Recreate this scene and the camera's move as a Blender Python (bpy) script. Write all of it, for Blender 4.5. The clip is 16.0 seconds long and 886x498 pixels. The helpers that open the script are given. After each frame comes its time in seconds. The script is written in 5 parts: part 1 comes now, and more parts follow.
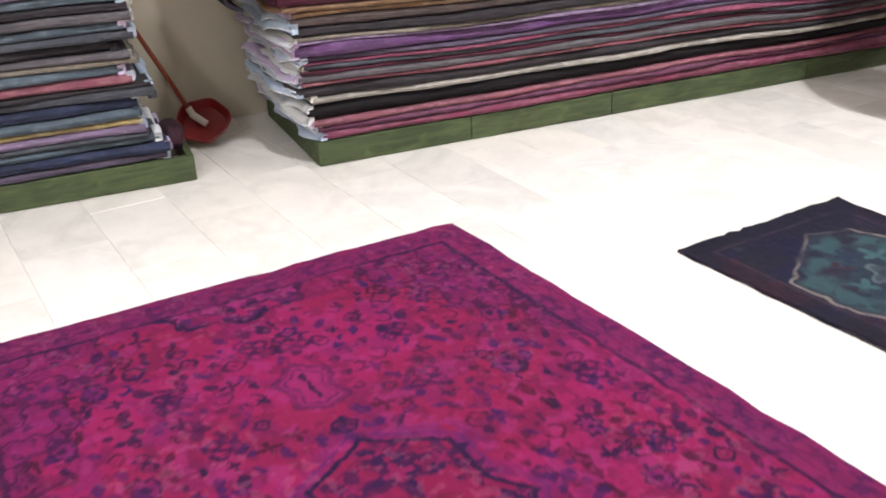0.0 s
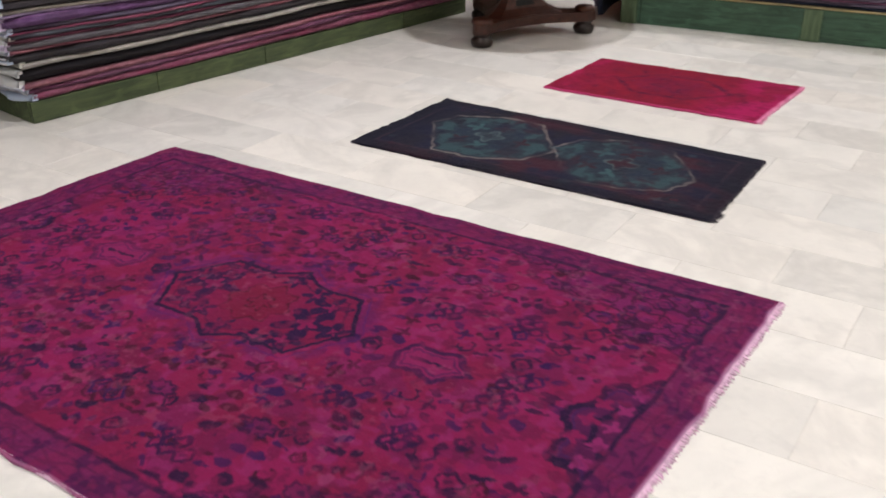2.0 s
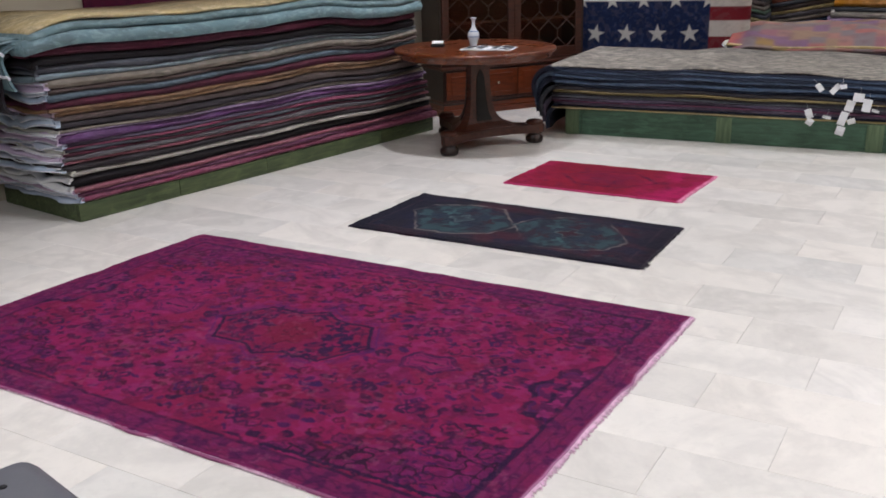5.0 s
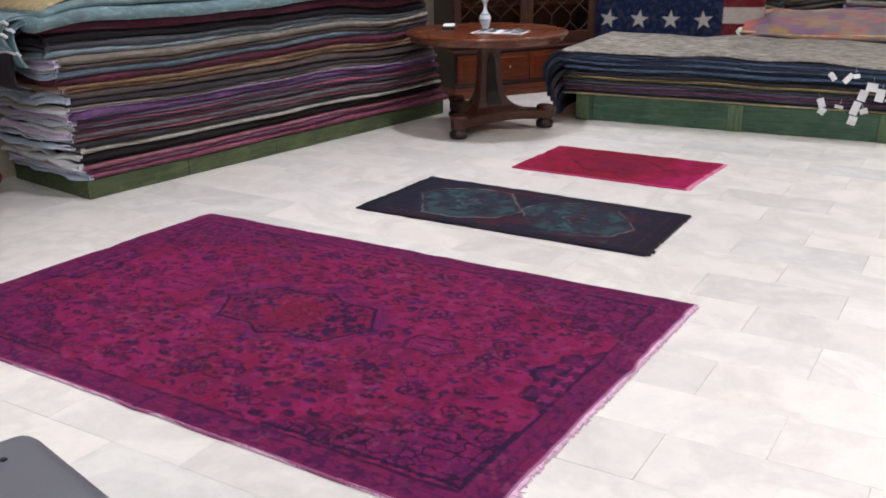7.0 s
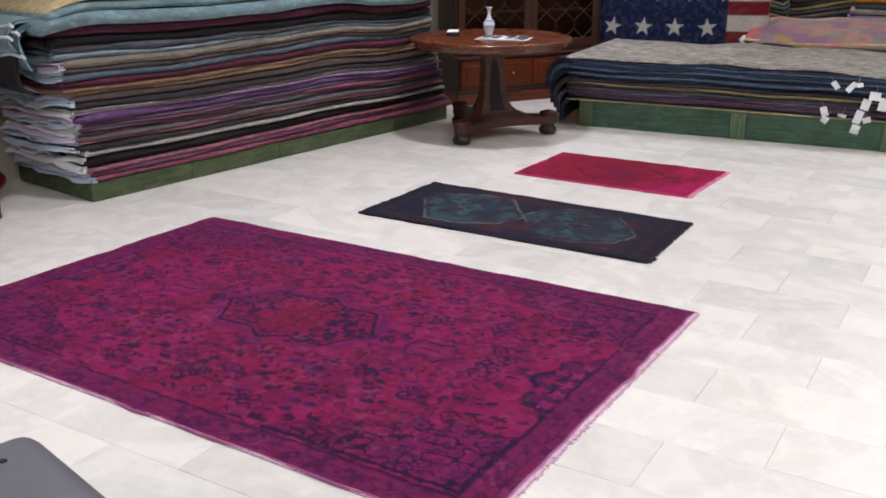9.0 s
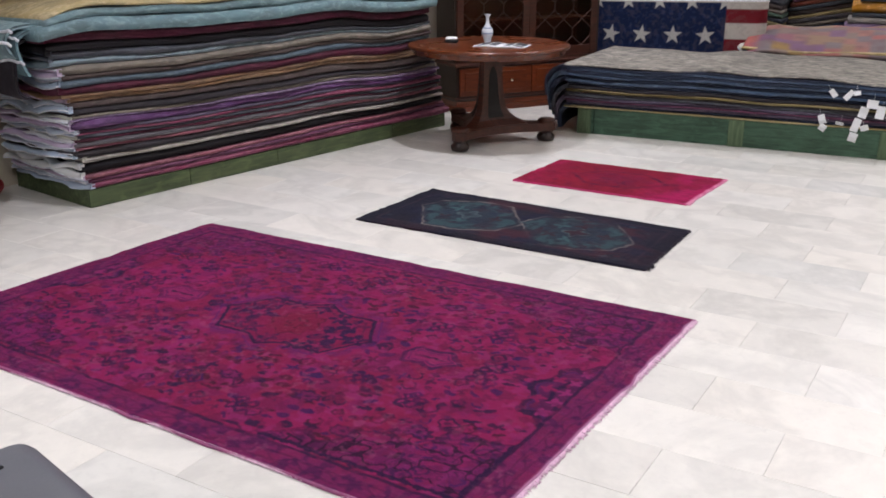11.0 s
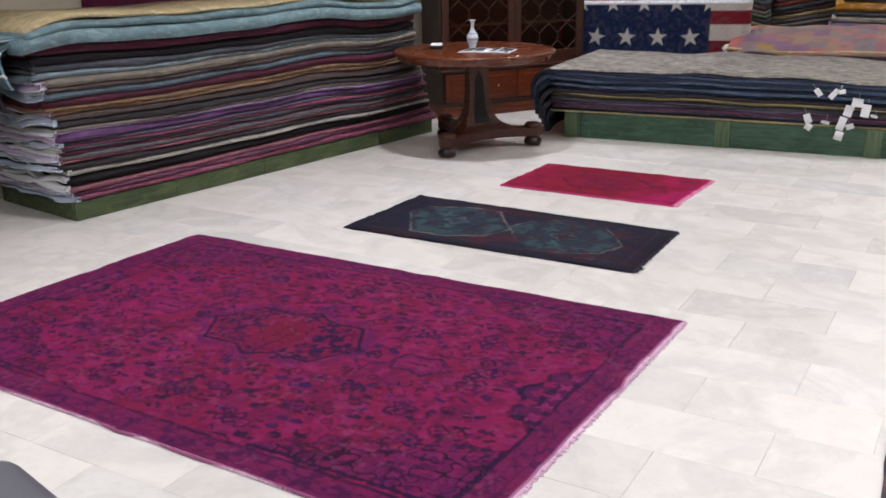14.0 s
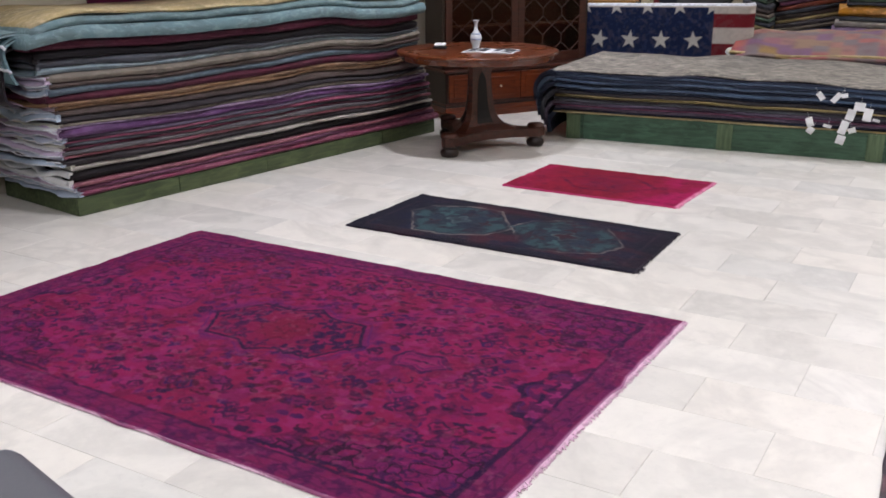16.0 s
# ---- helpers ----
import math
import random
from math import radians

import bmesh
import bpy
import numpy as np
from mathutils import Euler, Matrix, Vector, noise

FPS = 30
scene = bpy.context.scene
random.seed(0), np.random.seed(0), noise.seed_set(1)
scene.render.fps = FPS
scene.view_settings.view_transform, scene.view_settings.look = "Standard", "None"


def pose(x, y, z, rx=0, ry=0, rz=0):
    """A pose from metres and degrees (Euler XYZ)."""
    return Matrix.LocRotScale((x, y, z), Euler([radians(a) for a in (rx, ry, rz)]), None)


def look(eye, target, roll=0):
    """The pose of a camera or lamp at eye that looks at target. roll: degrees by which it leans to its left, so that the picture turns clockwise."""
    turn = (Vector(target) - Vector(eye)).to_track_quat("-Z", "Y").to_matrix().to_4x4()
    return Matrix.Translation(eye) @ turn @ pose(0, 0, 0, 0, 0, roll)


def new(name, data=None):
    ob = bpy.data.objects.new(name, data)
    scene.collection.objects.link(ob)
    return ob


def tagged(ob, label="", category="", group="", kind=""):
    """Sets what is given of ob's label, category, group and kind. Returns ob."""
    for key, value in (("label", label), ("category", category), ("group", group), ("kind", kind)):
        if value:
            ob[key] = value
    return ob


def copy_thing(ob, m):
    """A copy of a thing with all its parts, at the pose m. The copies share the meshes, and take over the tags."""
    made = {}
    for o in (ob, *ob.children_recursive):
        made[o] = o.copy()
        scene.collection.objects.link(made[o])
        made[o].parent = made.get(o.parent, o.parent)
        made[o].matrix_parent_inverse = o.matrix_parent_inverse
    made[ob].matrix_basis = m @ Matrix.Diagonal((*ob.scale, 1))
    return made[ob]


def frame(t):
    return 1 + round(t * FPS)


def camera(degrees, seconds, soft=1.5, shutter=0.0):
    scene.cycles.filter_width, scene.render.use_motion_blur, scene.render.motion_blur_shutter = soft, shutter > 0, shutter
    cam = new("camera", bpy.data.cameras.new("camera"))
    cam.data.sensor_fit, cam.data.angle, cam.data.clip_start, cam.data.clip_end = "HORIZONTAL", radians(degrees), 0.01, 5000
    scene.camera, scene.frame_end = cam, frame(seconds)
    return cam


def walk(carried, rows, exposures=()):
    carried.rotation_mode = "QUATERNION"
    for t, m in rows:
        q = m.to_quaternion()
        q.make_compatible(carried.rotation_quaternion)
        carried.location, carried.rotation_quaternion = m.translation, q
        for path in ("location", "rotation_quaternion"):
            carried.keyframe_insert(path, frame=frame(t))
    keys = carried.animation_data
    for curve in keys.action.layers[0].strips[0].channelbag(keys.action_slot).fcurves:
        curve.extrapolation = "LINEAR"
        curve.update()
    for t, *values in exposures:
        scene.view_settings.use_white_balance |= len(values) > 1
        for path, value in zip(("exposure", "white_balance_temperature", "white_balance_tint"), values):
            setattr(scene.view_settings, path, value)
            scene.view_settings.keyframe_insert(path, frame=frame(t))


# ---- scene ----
cam = camera(50.1, 16.0, soft=1.7, shutter=0.5)
PATH = [
    (0, (2.734, -1.705, 1.429), (1.19, -0.765, 0.573), -2.1),
    (0.5, (2.893, -1.975, 1.426), (1.395, -0.977, 0.554), -1.7),
    (1, (3.059, -2.187, 1.42), (1.652, -1.196, 0.401), -3.7),
    (1.5, (3.164, -2.511, 1.453), (2.049, -1.169, 0.476), -1.2),
    (2, (3.337, -2.849, 1.516), (2.361, -1.338, 0.64), -0.3),
    (2.5, (3.548, -3.147, 1.533), (2.583, -1.596, 0.719), -1.7),
    (3, (3.656, -3.472, 1.546), (2.71, -1.826, 0.917), -1.5),
    (3.5, (3.698, -3.732, 1.579), (2.81, -2.034, 1.007), -0.9),
    (3.75, (3.742, -3.768, 1.568), (2.805, -2.096, 1.032), -1.1),
    (4, (3.758, -3.773, 1.561), (2.808, -2.107, 0.994), -1.3),
    (6.5, (3.809, -3.762, 1.555), (2.827, -2.141, 0.916), -0.9),
    (7, (3.805, -3.761, 1.555), (2.831, -2.14, 0.907), -0.6),
    (7.5, (3.806, -3.751, 1.553), (2.835, -2.128, 0.903), -0.4),
    (8, (3.808, -3.762, 1.56), (2.842, -2.132, 0.918), -0.1),
    (8.5, (3.809, -3.76, 1.555), (2.835, -2.135, 0.915), -0.2),
    (9, (3.817, -3.764, 1.56), (2.835, -2.143, 0.922), -0.2),
    (11.5, (3.814, -3.762, 1.561), (2.835, -2.133, 0.937), 0.0),
    (12, (3.82, -3.757, 1.565), (2.845, -2.126, 0.94), -0.1),
    (12.5, (3.826, -3.753, 1.553), (2.854, -2.119, 0.932), -0.3),
    (13, (3.826, -3.751, 1.56), (2.863, -2.111, 0.94), -0.4),
    (13.5, (3.827, -3.749, 1.565), (2.862, -2.11, 0.947), -0.8),
    (14, (3.823, -3.743, 1.555), (2.856, -2.103, 0.943), -1.0),
    (14.5, (3.823, -3.75, 1.557), (2.856, -2.108, 0.949), -0.8),
    (15, (3.829, -3.743, 1.553), (2.856, -2.103, 0.95), -0.8),
    (15.5, (3.826, -3.752, 1.55), (2.854, -2.113, 0.943), -0.7),
    (16, (3.826, -3.759, 1.543), (2.857, -2.118, 0.934), -0.4),
]
walk(cam, [(t, look(eye, target, roll)) for t, eye, target, roll in PATH],
     [(0, 0.66, 6650, 10), (0.25, 0.28, 6700, 10), (0.6, -0.26, 6750, 10), (1.2, -0.28, 6850, 10), (2.0, -0.1, 6700, 10), (3.5, -0.1, 6400, 11), (3.75, -0.24, 6400, 11), (4.2, -0.28, 6350, 11), (6.5, -0.03, 6360, 12), (16, -0.08, 6360, 12)])


# ---- light ----
world = bpy.data.worlds.new("world")
scene.world = world
world.use_nodes = True
world.node_tree.nodes["Background"].inputs[0].default_value = (0.6, 0.65, 0.7, 1)
world.node_tree.nodes["Background"].inputs[1].default_value = 0.3
CEIL = 3.3
LAMP_X, LAMP_Y, LAMP_W = (0.58, 4.25, 7.5), (-5.1, -2.7, -0.3, 2.15, 4.6, 7.0), 24.0


# ---- materials ----
def srgb(r, g, b):
    return tuple(((c / 255 + 0.055) / 1.055) ** 2.4 if c > 10 else c / 3294 for c in (r, g, b)) + (1,)


class Nodes:
    """A short way to write node trees."""

    def __init__(self, name, rough=0.6, metal=0.0):
        self.mat = bpy.data.materials.new(name)
        self.mat.use_nodes = True
        self.tree = self.mat.node_tree
        self.bsdf = self.tree.nodes["Principled BSDF"]
        self.bsdf.inputs["Roughness"].default_value = rough
        self.bsdf.inputs["Metallic"].default_value = metal

    def add(self, kind, **values):
        n = self.tree.nodes.new(kind)
        for k, v in values.items():
            n.inputs[k.replace("_", " ")].default_value = v
        return n

    def link(self, a, b):
        self.tree.links.new(a, b)

    def coords(self, scale=(1, 1, 1), kind="Object"):
        c, m = self.add("ShaderNodeTexCoord"), self.add("ShaderNodeMapping")
        m.inputs["Scale"].default_value = scale
        self.link(c.outputs[kind], m.inputs["Vector"])
        return m.outputs[0]

    def noise(self, vec, scale, detail=4.0, rough=0.55, distortion=0.0, w=None):
        n = self.add("ShaderNodeTexNoise", Scale=scale, Detail=detail, Roughness=rough, Distortion=distortion)
        if w is not None:
            n.noise_dimensions = "4D"
            self.link(w, n.inputs["W"])
        self.link(vec, n.inputs["Vector"])
        return n.outputs["Fac"]

    def ramp(self, fac, stops):
        r = self.add("ShaderNodeValToRGB")
        while len(r.color_ramp.elements) < len(stops):
            r.color_ramp.elements.new(0.5)
        for e, (p, c) in zip(r.color_ramp.elements, stops):
            e.position = p
            e.color = c if isinstance(c, tuple) else (c, c, c, 1)
        self.link(fac, r.inputs[0])
        return r.outputs[0]

    def mix(self, fac, a, b, mode="MIX"):
        m = self.add("ShaderNodeMix")
        m.data_type, m.blend_type = "RGBA", mode
        for v, s in ((fac, m.inputs[0]), (a, m.inputs[6]), (b, m.inputs[7])):
            if isinstance(v, (int, float)):
                s.default_value = v
            elif isinstance(v, tuple):
                s.default_value = v
            else:
                self.link(v, s)
        return m.outputs[2]

    def bump(self, height, strength=0.3, distance=0.01):
        b = self.add("ShaderNodeBump", Strength=strength, Distance=distance)
        self.link(height, b.inputs["Height"])
        self.link(b.outputs[0], self.bsdf.inputs["Normal"])

    def done(self, colour, rough=None):
        self.link(colour, self.bsdf.inputs["Base Color"])
        if rough is not None:
            self.link(rough, self.bsdf.inputs["Roughness"])
        return self.mat


def wood_material(name, dark, light, rough=0.3, grain=(3, 28, 28), knots=False):
    n = Nodes(name, rough)
    v = n.coords(grain)
    a = n.noise(v, 2.0, 6, 0.6, 0.6)
    b = n.noise(n.coords(), 3.0, 3)
    c = n.ramp(a, [(0.3, dark), (0.7, light)])
    c = n.mix(n.ramp(b, [(0.35, 0.0), (0.75, 0.5)]), c, tuple(x * 0.55 for x in dark[:3]) + (1,))
    if knots:
        k = n.add("ShaderNodeTexVoronoi", Scale=4.2)
        n.link(n.coords((1, 1, 1.5)), k.inputs["Vector"])
        c = n.mix(n.ramp(k.outputs["Distance"], [(0.05, 0.85), (0.11, 0.0)]), c, tuple(x * 0.18 for x in dark[:3]) + (1,))
        c = n.mix(n.ramp(n.noise(n.coords((1, 3, 3)), 7, 5, 0.65, 1.0), [(0.5, 0.0), (0.72, 0.45)]), c, tuple(min(1, x * 1.45) for x in light[:3]) + (1,))
    n.bump(a, 0.12, 0.003)
    return n.done(c, n.ramp(b, [(0.2, rough - 0.07), (0.8, rough + 0.14)]))


def plain_material(name, colour, rough=0.6, vary=0.12, scale=6.0, bump=0.15, metal=0.0):
    n = Nodes(name, rough, metal)
    a = n.noise(n.coords(), scale, 5)
    f = n.noise(n.coords(), scale * 22, 3)
    lo, hi = (tuple(x * k for x in colour[:3]) + (1,) for k in (1 - vary, 1 + vary))
    n.bump(f, bump, 0.002)
    return n.done(n.ramp(a, [(0.3, lo), (0.7, hi)]))


def wool_material(name, wear=0.75, lift=1.38):
    """Wool pile whose colour is the object's own, mottled and worn."""
    n = Nodes(name, 0.95)
    info = n.add("ShaderNodeObjectInfo")
    w = n.add("ShaderNodeMath")
    w.operation = "MULTIPLY"
    w.inputs[1].default_value = 37.0
    n.link(info.outputs["Random"], w.inputs[0])
    v = n.coords((1.2, 3, 3))
    big = n.noise(v, 3.5, 4, 0.6, 0.4, w.outputs[0])
    mid = n.noise(n.coords((1, 2.2, 2.2)), 14, 4, 0.6, 0.8, w.outputs[0])
    fine = n.noise(n.coords(), 160, 2)
    hsv = n.add("ShaderNodeHueSaturation", Saturation=0.7, Value=0.5)
    n.link(info.outputs["Color"], hsv.inputs["Color"])
    worn = n.add("ShaderNodeHueSaturation", Saturation=0.8, Value=lift)
    n.link(info.outputs["Color"], worn.inputs["Color"])
    pale = worn.outputs[0]
    c = n.mix(n.ramp(big, [(0.38, 0.0), (0.64, wear)]), info.outputs["Color"], hsv.outputs[0])
    c = n.mix(n.ramp(mid, [(0.48, 0.0), (0.64, 0.7)]), c, pale)
    n.bump(n.mix(0.5, fine, mid), 0.6, 0.006)
    return n.done(c)


def painted_material(name, rough=0.95, sheen=(0.3, 0.3, 0.3, 1), pile=(0.05, 0.01, 0.03, 1), dust=(0.4, 0.08, 0.26, 1)):
    n = Nodes(name, rough)
    a = n.add("ShaderNodeAttribute")
    a.attribute_name = "tint"
    fine = n.noise(n.coords(), 220, 2)
    mid = n.noise(n.coords((1, 3, 1)), 30, 4)
    c = n.mix(n.ramp(fine, [(0.3, 0.0), (0.7, 0.28)]), a.outputs["Color"], pile)
    c = n.mix(n.ramp(mid, [(0.55, 0.0), (0.8, 0.10)]), c, dust)
    n.bump(n.mix(0.4, fine, mid), 0.5, 0.004)
    n.bsdf.inputs["Specular IOR Level"].default_value = 0.22
    n.bsdf.inputs["Sheen Weight"].default_value = 0.27
    n.bsdf.inputs["Sheen Roughness"].default_value = 0.33
    n.bsdf.inputs["Sheen Tint"].default_value = sheen
    return n.done(c)


def marble_material(name, base, vein):
    """Cloudy marble: each tile has its own tone and warmth, soft veins, clouds and tiny dark flecks."""
    n = Nodes(name, 0.22)
    info = n.add("ShaderNodeObjectInfo")
    geo = n.add("ShaderNodeNewGeometry")
    tone = n.add("ShaderNodeMath")
    tone.operation = "ADD"
    n.link(info.outputs["Random"], tone.inputs[0])
    n.link(geo.outputs["Random Per Island"], tone.inputs[1])
    fract = n.add("ShaderNodeMath")
    fract.operation = "FRACT"
    n.link(tone.outputs[0], fract.inputs[0])
    pick = fract.outputs[0]
    w = n.add("ShaderNodeMath")
    w.operation = "MULTIPLY"
    w.inputs[1].default_value = 61.0
    n.link(pick, w.inputs[0])
    place = geo.outputs["Position"]
    big = n.noise(place, 1.6, 5, 0.6, 0.7, w.outputs[0])
    cloud = n.noise(place, 5.0, 5, 0.6, 0.5, w.outputs[0])
    fine = n.noise(place, 24, 5, 0.7, 0.8, w.outputs[0])
    c = n.mix(n.ramp(cloud, [(0.40, 0.0), (0.72, 0.7)]), base, vein)
    c = n.mix(n.ramp(big, [(0.46, 0.0), (0.53, 0.38), (0.60, 0.0)]), c, tuple(x * 0.82 for x in vein[:3]) + (1,))
    c = n.mix(n.ramp(fine, [(0.52, 0.0), (0.72, 0.22)]), c, tuple(x * 0.80 for x in vein[:3]) + (1,))
    c = n.mix(n.ramp(fine, [(0.69, 0.0), (0.76, 0.45)]), c, srgb(150, 144, 128))
    shade = n.ramp(pick, [(0.0, (0.905, 0.915, 0.91, 1)), (0.25, (0.95, 0.945, 0.925, 1)), (0.55, (0.985, 0.975, 0.95, 1)), (0.8, (0.955, 0.965, 0.96, 1)), (1.0, (0.98, 0.98, 0.97, 1))])
    c = n.mix(1.0, c, shade, "MULTIPLY")
    return n.done(c, n.ramp(fine, [(0.3, 0.19), (0.75, 0.28)]))


WOOL = wool_material("folded_wool", 0.7)
EDGE_WOOL = wool_material("bound_edge_wool", 0.12, 0.95)
PAINTED = painted_material("dyed_wool", 0.95, (0.75, 0.10, 0.48, 1))
DARK_DYED = painted_material("dark_dyed_wool", 0.95, (0.2, 0.22, 0.28, 1), (0.012, 0.012, 0.02, 1), (0.10, 0.10, 0.12, 1))
CRIMSON_DYED = painted_material("crimson_dyed_wool", 0.95, (0.6, 0.08, 0.2, 1), (0.06, 0.006, 0.02, 1), (0.42, 0.05, 0.14, 1))
FLAG_WOOL = painted_material("woven_flag_wool", 0.95, (0.1, 0.1, 0.1, 1), (0.03, 0.03, 0.04, 1), (0.13, 0.13, 0.17, 1))
def speckled_material():
    """Grey wool flecked with pale and dark worn patches."""
    n = Nodes("speckled_wool", 0.95)
    v = n.coords((0.55, 1.0, 1.0))
    a, c2, fine = n.noise(v, 20, 5, 0.7, 0.5), n.noise(v, 5, 3), n.noise(v, 180, 2)
    c = n.ramp(a, [(0.38, srgb(96, 93, 89)), (0.5, srgb(136, 131, 122)), (0.62, srgb(176, 169, 156))])
    c = n.mix(n.ramp(c2, [(0.4, 0.0), (0.7, 0.45)]), c, srgb(112, 108, 104))
    n.bump(fine, 0.5, 0.005)
    return n.done(c)


SPECKLED = speckled_material()
FRINGE = plain_material("pale_fringe", srgb(222, 226, 234), 0.95, 0.25, 30)
MAHOGANY = wood_material("mahogany", srgb(46, 19, 10), srgb(86, 39, 20), 0.42)
# glossier mahogany, with the light reflected on the tabletop put into its paler colour
TABLETOP = wood_material("lit_polished_mahogany", srgb(74, 32, 14), srgb(126, 64, 30), 0.26)
# reddish mahogany, brightened in colour for the light on the bookcase's lower front
LIT_RED_MAHOGANY = wood_material("lit_reddish_mahogany", srgb(76, 30, 13), srgb(132, 62, 28), 0.3)
DARK_WOOD = wood_material("dark_mahogany", srgb(24, 12, 9), srgb(48, 24, 15), 0.3)
INSET = plain_material("ebonised_inset", srgb(14, 10, 9), 0.7)
GREEN = wood_material("green_stained_pine", srgb(40, 66, 50), srgb(72, 106, 84), 0.6, (2, 22, 22), True)
GREEN_POST = wood_material("worn_green_pine", srgb(62, 84, 58), srgb(104, 124, 92), 0.6, (22, 22, 2))
OLIVE_GREEN = wood_material("olive_stained_pine", srgb(50, 64, 40), srgb(92, 106, 68), 0.6, (2, 22, 22), True)
MARBLE = marble_material("white_marble", srgb(246, 243, 237), srgb(230, 228, 223))
MARBLE_GREY = marble_material("grey_marble", srgb(237, 235, 230), srgb(219, 218, 214))
GROUT = plain_material("grout", srgb(222, 218, 210), 0.8)
WALL = plain_material("cream_plaster", srgb(196, 188, 170), 0.85, 0.04, 2.0)
CEILING = plain_material("white_plaster", srgb(232, 232, 228), 0.9, 0.03, 2.0)
PORCELAIN = plain_material("white_porcelain", srgb(226, 230, 238), 0.12, 0.05, 40)
PAPER = plain_material("white_paper", srgb(236, 238, 242), 0.7, 0.03, 20)
INK = plain_material("printed_ink", srgb(52, 54, 64), 0.5, 0.3, 30)
LEATHER = plain_material("grey_leather", srgb(104, 106, 114), 0.42, 0.06, 5, 0.25)
RED_PLASTIC = plain_material("dark_red_plastic", srgb(120, 22, 24), 0.35, 0.15)
RUST_POLE = plain_material("red_painted_pole", srgb(128, 52, 28), 0.45, 0.15)
GREY_PLASTIC = plain_material("pale_plastic", srgb(190, 180, 170), 0.5)
BLACK = plain_material("black_fabric", srgb(30, 30, 34), 0.8, 0.3)
NAVY = plain_material("navy_fabric", srgb(34, 40, 58), 0.85, 0.3)
CHARCOAL = plain_material("charcoal_fabric", srgb(62, 62, 66), 0.85, 0.25)
OCHRE_WOOD = wood_material("light_wood", srgb(140, 98, 46), srgb(186, 140, 70), 0.5)
METAL = plain_material("polished_brass", srgb(200, 190, 170), 0.2, 0.05, 10, 0.05, 1.0)


def glow_material(name, colour, strength):
    n = Nodes(name)
    n.bsdf.inputs["Emission Color"].default_value = colour
    n.bsdf.inputs["Emission Strength"].default_value = strength
    return n.mat


DAYLIGHT = glow_material("street_daylight", (0.92, 0.96, 1, 1), 1.6)
LAMP_GLOW = glow_material("lamp_diffuser", (1, 0.96, 0.9, 1), 6.0)


def glass_material():
    n = Nodes("cabinet_glass", 0.06)
    n.bsdf.inputs["Base Color"].default_value = (0.52, 0.30, 0.20, 1)
    n.bsdf.inputs["Specular IOR Level"].default_value = 0.2
    n.bsdf.inputs["Transmission Weight"].default_value = 1.0
    n.bsdf.inputs["IOR"].default_value = 1.18
    return n.mat


GLASS = glass_material()
GLASS_CLEAR = glass_material()
GLASS_CLEAR.name = "window_glass"
GLASS_CLEAR.node_tree.nodes["Principled BSDF"].inputs["Base Color"].default_value = (0.95, 0.97, 0.96, 1)


# ---- mesh helpers ----
def mesh_of(name, verts, faces, material, smooth=False):
    me = bpy.data.meshes.new(name)
    me.from_pydata([tuple(map(float, v)) for v in verts], [], faces)
    me.materials.append(material)
    if smooth:
        me.polygons.foreach_set("use_smooth", [True] * len(me.polygons))
    me.update()
    return me


def part(name, data, material, parent, label="", smooth=False, m=None):
    """Links a bmesh, a mesh or (verts, faces) as one mesh object under parent."""
    if isinstance(data, tuple):
        data = mesh_of(name, data[0], data[1], material, smooth)
    elif isinstance(data, bmesh.types.BMesh):
        bm, data = data, bpy.data.meshes.new(name)
        bm.to_mesh(data)
        bm.free()
        data.materials.append(material)
        if smooth:
            data.polygons.foreach_set("use_smooth", [True] * len(data.polygons))
    ob = new(name, data)
    ob.parent = parent
    if m is not None:
        ob.matrix_basis = m
    return tagged(ob, label)


def thing(name, m, label, category, group="", kind=""):
    ob = new(name)
    ob.empty_display_size = 0.1
    ob.matrix_basis = m
    return tagged(ob, label, category, group, kind)


def box(lo, hi, bevel=0.0, segments=2):
    bm = bmesh.new()
    bmesh.ops.create_cube(bm, size=1)
    for v in bm.verts:
        v.co = Vector([l + (c + 0.5) * (h - l) for l, h, c in zip(lo, hi, v.co)])
    if bevel:
        bmesh.ops.bevel(bm, geom=bm.edges[:], offset=bevel, segments=segments, affect="EDGES", profile=0.5)
    return bm


def join(*parts):
    bm = bmesh.new()
    for p in parts:
        me = bpy.data.meshes.new("temp")
        p.to_mesh(me)
        p.free()
        bm.from_mesh(me)
        bpy.data.meshes.remove(me)
    return bm


def moved(bm, m):
    bmesh.ops.transform(bm, matrix=m, verts=bm.verts)
    return bm


def lathe(profile, n=48):
    """A turned solid from (radius, height) pairs, bottom to top."""
    verts, faces = [], []
    for r, z in profile:
        verts += [(r * math.cos(2 * math.pi * i / n), r * math.sin(2 * math.pi * i / n), z) for i in range(n)]
    for k in range(len(profile) - 1):
        for i in range(n):
            j = (i + 1) % n
            faces.append((k * n + i, k * n + j, (k + 1) * n + j, (k + 1) * n + i))
    faces.append(tuple(range(n))[::-1])
    faces.append(tuple(range((len(profile) - 1) * n, len(profile) * n)))
    return verts, faces


def prism(outline, z0, z1, bevel=0.0):
    bm = bmesh.new()
    lo = [bm.verts.new((x, y, z0)) for x, y in outline]
    f = bm.faces.new(lo)
    r = bmesh.ops.extrude_face_region(bm, geom=[f])
    for v in r["geom"]:
        if isinstance(v, bmesh.types.BMVert):
            v.co.z = z1
    bmesh.ops.recalc_face_normals(bm, faces=bm.faces)
    if bevel:
        bmesh.ops.bevel(bm, geom=[e for e in bm.edges if len(e.link_faces) == 2 and e.calc_face_angle(0) > 0.5], offset=bevel, segments=2, affect="EDGES", profile=0.5)
    return bm


